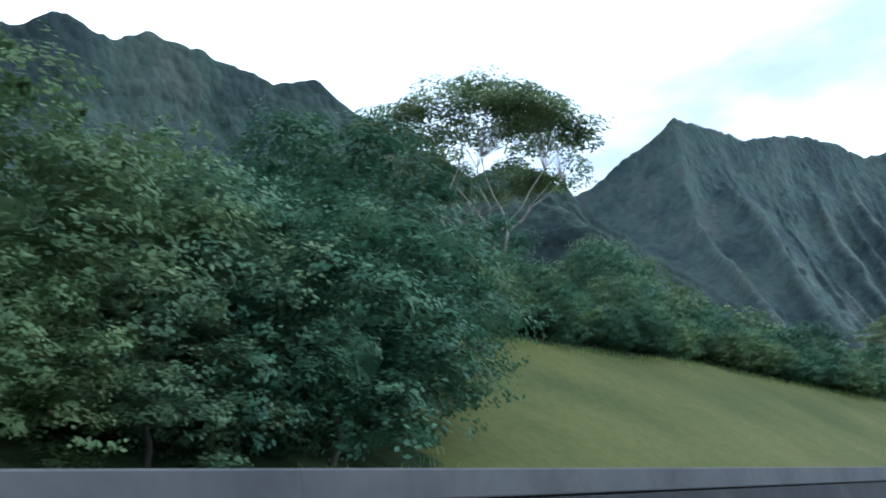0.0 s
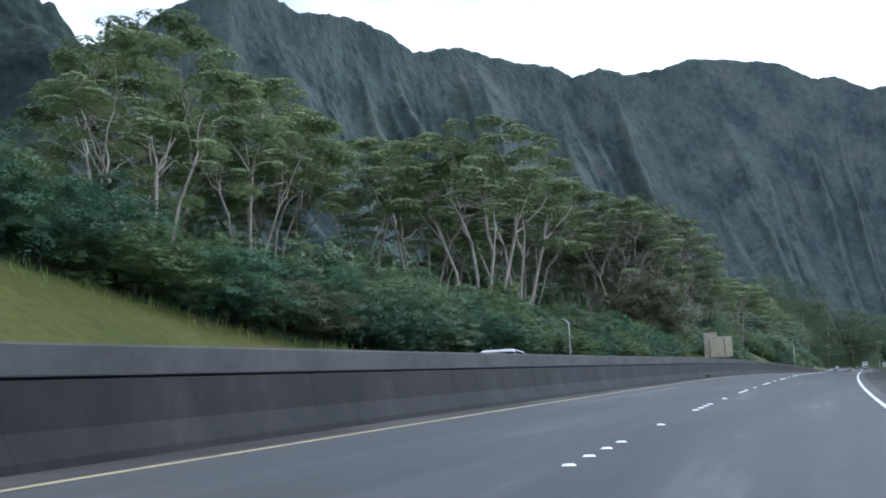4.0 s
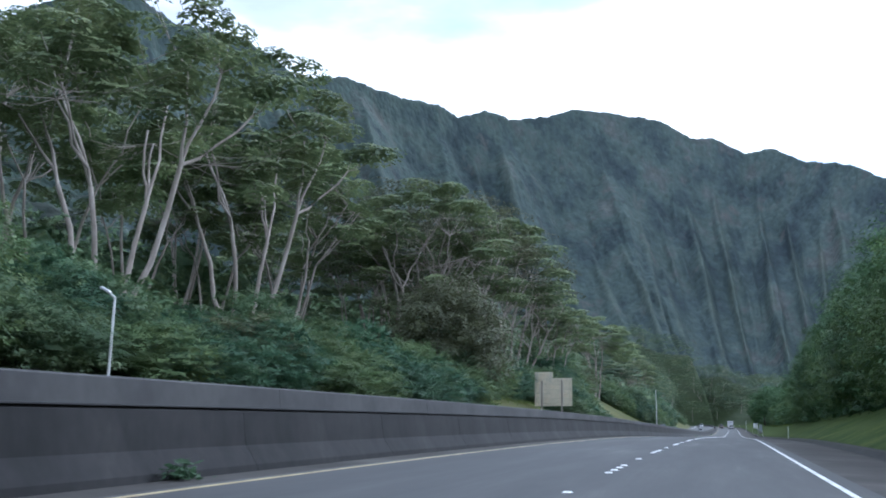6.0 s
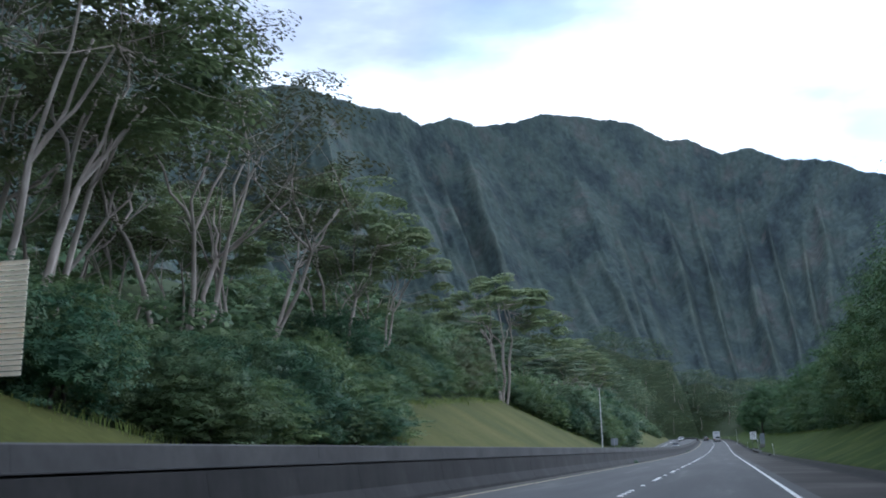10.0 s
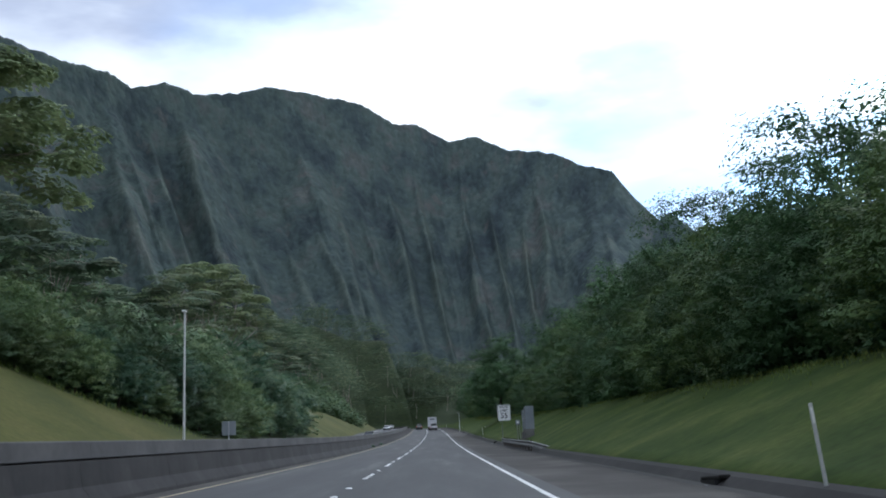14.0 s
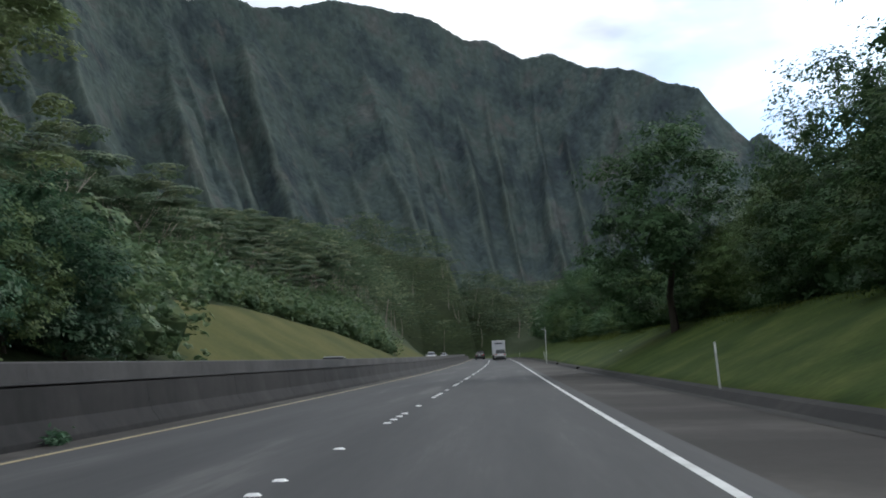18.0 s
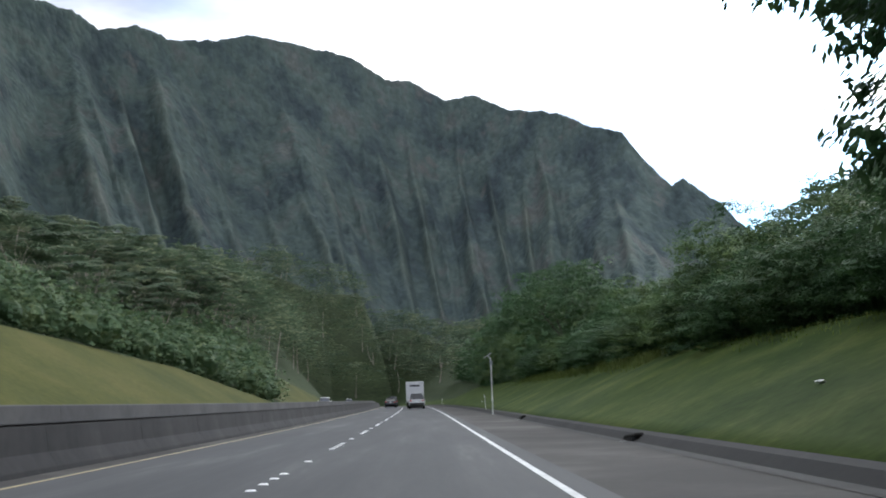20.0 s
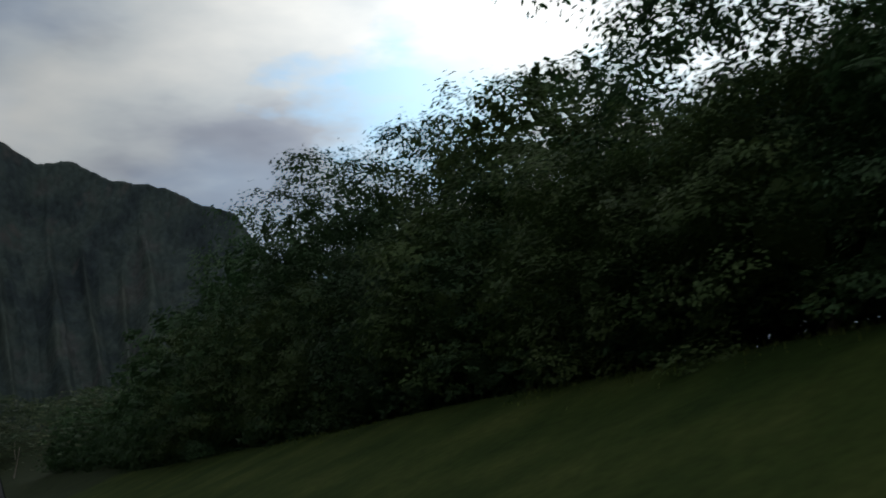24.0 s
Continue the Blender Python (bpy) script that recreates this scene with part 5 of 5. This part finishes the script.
# guard rail
gr = thing("guard_rail", Matrix.Identity(4), "galvanised steel guard rail on short posts before the cabinets", "guard rail")
R0, R1 = 402.5, 431.0
wave_p = [(4.93, 0.53), (4.885, 0.495), (4.885, 0.465), (4.945, 0.405), (4.945, 0.365), (4.885, 0.305), (4.885, 0.275), (4.93, 0.235), (4.936, 0.235), (4.892, 0.276), (4.892, 0.304), (4.952, 0.364), (4.952, 0.406), (4.892, 0.466), (4.892, 0.494), (4.936, 0.53)]
for i in range(7):
    a_, b_ = R0 + i * (R1 - R0) / 7, R0 + (i + 1) * (R1 - R0) / 7 + 0.12
    v, f = sweep([(d - 0.006 * (i % 2), h) for d, h in wave_p], steps(a_, b_, 1.4))
    if i == 0:                                              # the end is turned down into the bank
        k = (1 - np.repeat(np.linspace(0, 1, len(v) // len(wave_p)), len(wave_p))) ** 1.5
        aside = road(R0, 6.0) - road(R0, 5.0)
        v = v + k[:, None] * (0.75 * aside + np.array((0, 0, -0.28)))
    part("rail", mesh("rail", v, f, M_RAIL), None, gr)
for s in np.arange(R0 + 4.4, R1, 1.95):
    bm = bmesh.new()
    box(bm, 0, 0, 0.15, 0.09, 0.14, 0.98, 0.008)
    p = part("post", bm, M_BARK_DARK, gr)
    p.matrix_basis = at(s, 5.07, -0.06)
    bm = bmesh.new()
    box(bm, 0, 0, 0.45, 0.10, 0.12, 0.30, 0.006)
    q = part("block", bm, M_BARK_DARK, gr)
    q.matrix_basis = at(s, 5.0, -0.09)

# drain inlets in the gutter
for s in (369.1, 445.2, 523.4, 551.3):
    dn = thing("drain_inlet", at(s - 0.7, 4.66, -0.06), "dark drain opening in the concrete gutter", "drain", "drain inlets")
    bm = bmesh.new()
    box(bm, 0.46, 0, 0.11, 0.22, 1.4, 0.08, 0.02)
    part("lintel", bm, M_GUTTER, dn)
    # solid black block: the shade inside the drain is its colour
    bm = bmesh.new()
    box(bm, 0.36, 0, 0.0, 0.12, 1.1, 0.14)
    part("opening", bm, M_BLACK, dn, "black block painted for the shade inside the drain")
    for k in range(7):
        bm = bmesh.new()
        box(bm, 0.0, (k - 3) * 0.14, -0.035, 0.42, 0.035, 0.03)
        part("bar", bm, M_GALV, dn)

# litter and a patch of weeds at the foot of the barrier
for s, d in ((517.0, 7.6), (552.0, 5.05), (541.0, 5.0), (526.0, 5.05), (606.0, 6.5)):
    lt = thing("litter", at(s, d), "pale scrap of litter on the grass beside the road", "litter", "litter")
    bm = bmesh.new()
    bmesh.ops.create_icosphere(bm, subdivisions=1, radius=0.09)
    for v in bm.verts:
        v.co = Vector((v.co.x * random.uniform(0.8, 1.6), v.co.y * random.uniform(0.8, 1.5), v.co.z * 0.4 + 0.03))
    part("scrap", bm, M_SIGNWHITE, lt)


def weeds(s, d, seed):
    rng = np.random.default_rng(seed)
    base = road(s, d, 0.0)
    cs = base + np.stack([rng.normal(0, 0.08, 160), rng.normal(0, 0.28, 160), np.abs(rng.normal(0, 0.09, 160)) + 0.02], -1)
    v, f = leaves(cs, 0.12, 0.4, 0.7, rng)
    ob = new("weed_clump", mesh("weed_clump", v, f, M_SHRUB_COOL))
    return tagged(ob, "low green weed growing at the barrier's foot", "weed", "weeds at the barrier", "stuff")


for k, s in enumerate((66.5, 79.0, 160.5, 448.5, 462.0, 330.0)):
    weeds(s, -6.22, 90 + k)


# ---- vehicles ----
def loft(sections):
    """Body through cross sections: (y, [(x, z), ...]) mirrored, closed at both ends."""
    bm = bmesh.new()
    rings = []
    for y, half in sections:
        pts = [(x, z) for x, z in half] + [(-x, z) for x, z in reversed(half)]
        rings.append([bm.verts.new((x, y, z)) for x, z in pts])
    n = len(rings[0])
    for a, b in zip(rings, rings[1:]):
        for i in range(n):
            j = (i + 1) % n
            bm.faces.new((a[i], a[j], b[j], b[i]))
    bm.faces.new(list(reversed(rings[0])))
    bm.faces.new(rings[-1])
    bmesh.ops.recalc_face_normals(bm, faces=bm.faces[:])
    return bm


def wheel(parent, x, y, r=0.33, w=0.22):
    bm = bmesh.new()
    cyl(bm, (x - w / 2, y, r), (x + w / 2, y, r), r, None, 18)
    t = part("wheel", bm, M_TYRE, parent)
    bm = bmesh.new()
    sx = math.copysign(1, x)
    cyl(bm, (x + sx * (w / 2 - 0.02), y, r), (x + sx * (w / 2 + 0.008), y, r), r * 0.62, r * 0.5, 12)
    part("rim", bm, M_GALV, t)


def car(m, paint, label, suv=False, group="cars on the road"):
    """A car: its nose towards +y."""
    c = thing("car", m, label, "car", group)
    H, L, W = (1.72, 4.6, 0.93) if suv else (1.45, 4.6, 0.90)
    b = 0.92 if suv else 0.82
    bm = loft([(-L / 2, [(W * 0.80, 0.35), (W * 0.86, 0.6), (W * 0.82, b)]), (-L / 2 + 0.12, [(W * 0.95, 0.28), (W, 0.6), (W * 0.93, b + 0.04)]),
               (-L / 4, [(W * 0.97, 0.24), (W, 0.6), (W * 0.95, b + 0.05)]), (L / 5, [(W * 0.97, 0.24), (W, 0.6), (W * 0.94, b + 0.03)]),
               (L / 2 - 0.3, [(W * 0.94, 0.26), (W * 0.97, 0.55), (W * 0.86, b - 0.12)]), (L / 2, [(W * 0.72, 0.34), (W * 0.78, 0.5), (W * 0.70, 0.62)])])
    part("body", bm, paint, c)
    r0, r1 = (-L / 2 + 0.12, 0.55) if suv else (-L / 2 + 0.75, 0.4)
    bm = loft([(r0, [(W * 0.90, b), (W * 0.84, b + 0.1)]), (r0 + (0.22 if suv else 0.6), [(W * 0.90, b), (W * 0.68, H - 0.05)]),
               (r1 - 0.25, [(W * 0.90, b), (W * 0.68, H)]), (r1 + 0.75, [(W * 0.88, b), (W * 0.80, b + 0.06)])])
    part("cabin", bm, M_GLASS, c, "dark glazing")
    bm = loft([(r0 + (0.14 if suv else 0.5), [(W * 0.70, H - 0.07), (W * 0.60, H + 0.0)]), (r0 + 0.6, [(W * 0.71, H - 0.03), (W * 0.60, H + 0.035)]), (r1 - 0.2, [(W * 0.71, H - 0.03), (W * 0.60, H + 0.03)]), (r1 + 0.02, [(W * 0.72, H - 0.09), (W * 0.62, H - 0.05)])])
    part("roof", bm, paint, c)
    for x in (-W + 0.12, W - 0.12):
        for y in (-L * 0.30, L * 0.31):
            wheel(c, x, y)
    for sx in (-1, 1):
        bm = bmesh.new()
        box(bm, sx * W * 0.74, -L / 2 + 0.02, b - 0.12, 0.24, 0.06, 0.16, 0.015)
        part("tail_light", bm, M_RED, c)
        bm = bmesh.new()
        box(bm, sx * W * 0.64, L / 2 - 0.10, 0.62, 0.32, 0.14, 0.12, 0.02)
        part("headlight", bm, M_LENS, c)
        bm = bmesh.new()
        box(bm, sx * (W + 0.07), r1 + 0.35, b + 0.08, 0.16, 0.10, 0.12, 0.02)
        part("mirror", bm, paint, c)
    bm = bmesh.new()
    box(bm, 0, -L / 2 - 0.01, 0.45, W * 1.7, 0.10, 0.20, 0.03)
    part("bumper", bm, M_TYRE if suv else paint, c)
    bm = bmesh.new()
    box(bm, 0, -L / 2 - 0.005, 0.70, 0.32, 0.03, 0.15, 0.005)
    part("number_plate", bm, M_SIGNWHITE, c)
    return c


def truck(m):
    c = thing("box_truck", m, "white box truck with a plain cargo body on the road", "truck", "cars on the road")
    bm = bmesh.new()
    box(bm, 0, 0, 2.05, 2.35, 5.2, 2.5, 0.04)
    part("cargo_box", bm, M_CARWHITE, c)
    bm = bmesh.new()
    box(bm, 0, -2.62, 2.1, 2.1, 0.05, 2.15, 0.01)
    part("roll_door", bm, M_CARSILVER, c)
    bm = bmesh.new()
    box(bm, 0.0, -2.66, 2.75, 1.3, 0.03, 0.26, 0.004)
    part("lettering_bar", bm, M_CARDARK, c, "dark bar of lettering")
    bm = loft([(2.65, [(1.05, 0.55), (1.08, 1.3), (1.0, 2.35)]), (3.5, [(1.05, 0.5), (1.08, 1.3), (0.95, 2.3)]), (4.4, [(1.0, 0.5), (1.04, 1.2), (0.98, 1.35)])])
    part("cab", bm, M_CARWHITE, c)
    bm = bmesh.new()
    box(bm, 0, 0.5, 0.68, 0.9, 6.6, 0.22, 0.02)
    part("chassis", bm, M_TYRE, c)
    for x in (-0.95, 0.95):
        for y in (-1.5, 3.4):
            wheel(c, x, y, 0.42, 0.3)
        bm = bmesh.new()
        box(bm, x * 0.9, -2.64, 0.72, 0.25, 0.06, 0.14, 0.01)
        part("tail_light", bm, M_RED, c)
    bm = bmesh.new()
    box(bm, 0, -2.7, 0.52, 2.2, 0.12, 0.16, 0.02)
    part("bumper", bm, M_TYRE, c)
    return c


car(at(621, -0.2, 0.0), M_CARWHITE, "white car seen from behind in the near lane", True)
truck(at(639, -0.3, 0.0))
car(at(663, -3.9, 0.0), M_CARDARK, "dark car in the outer lane far ahead")
car(at(682, -3.7, 0.0), M_CARDARK, "dark car following the bend far ahead", True)
for s, d, p, lab in ((49, -10.2, M_CARWHITE, "white car on the opposite carriageway behind the barrier"), (134, -10.0, M_CARSILVER, "silver car on the opposite carriageway behind the barrier"),
                     (512, -10.6, M_CARDARK, "dark car on the opposite carriageway behind the barrier"), (650, -13.2, M_CARWHITE, "white car coming down the opposite carriageway"),
                     (725, -13.0, M_CARWHITE, "white car coming round the far bend")):
    car(at(s, d, -0.115 + float(opp_rise(s)), 180), p, lab)
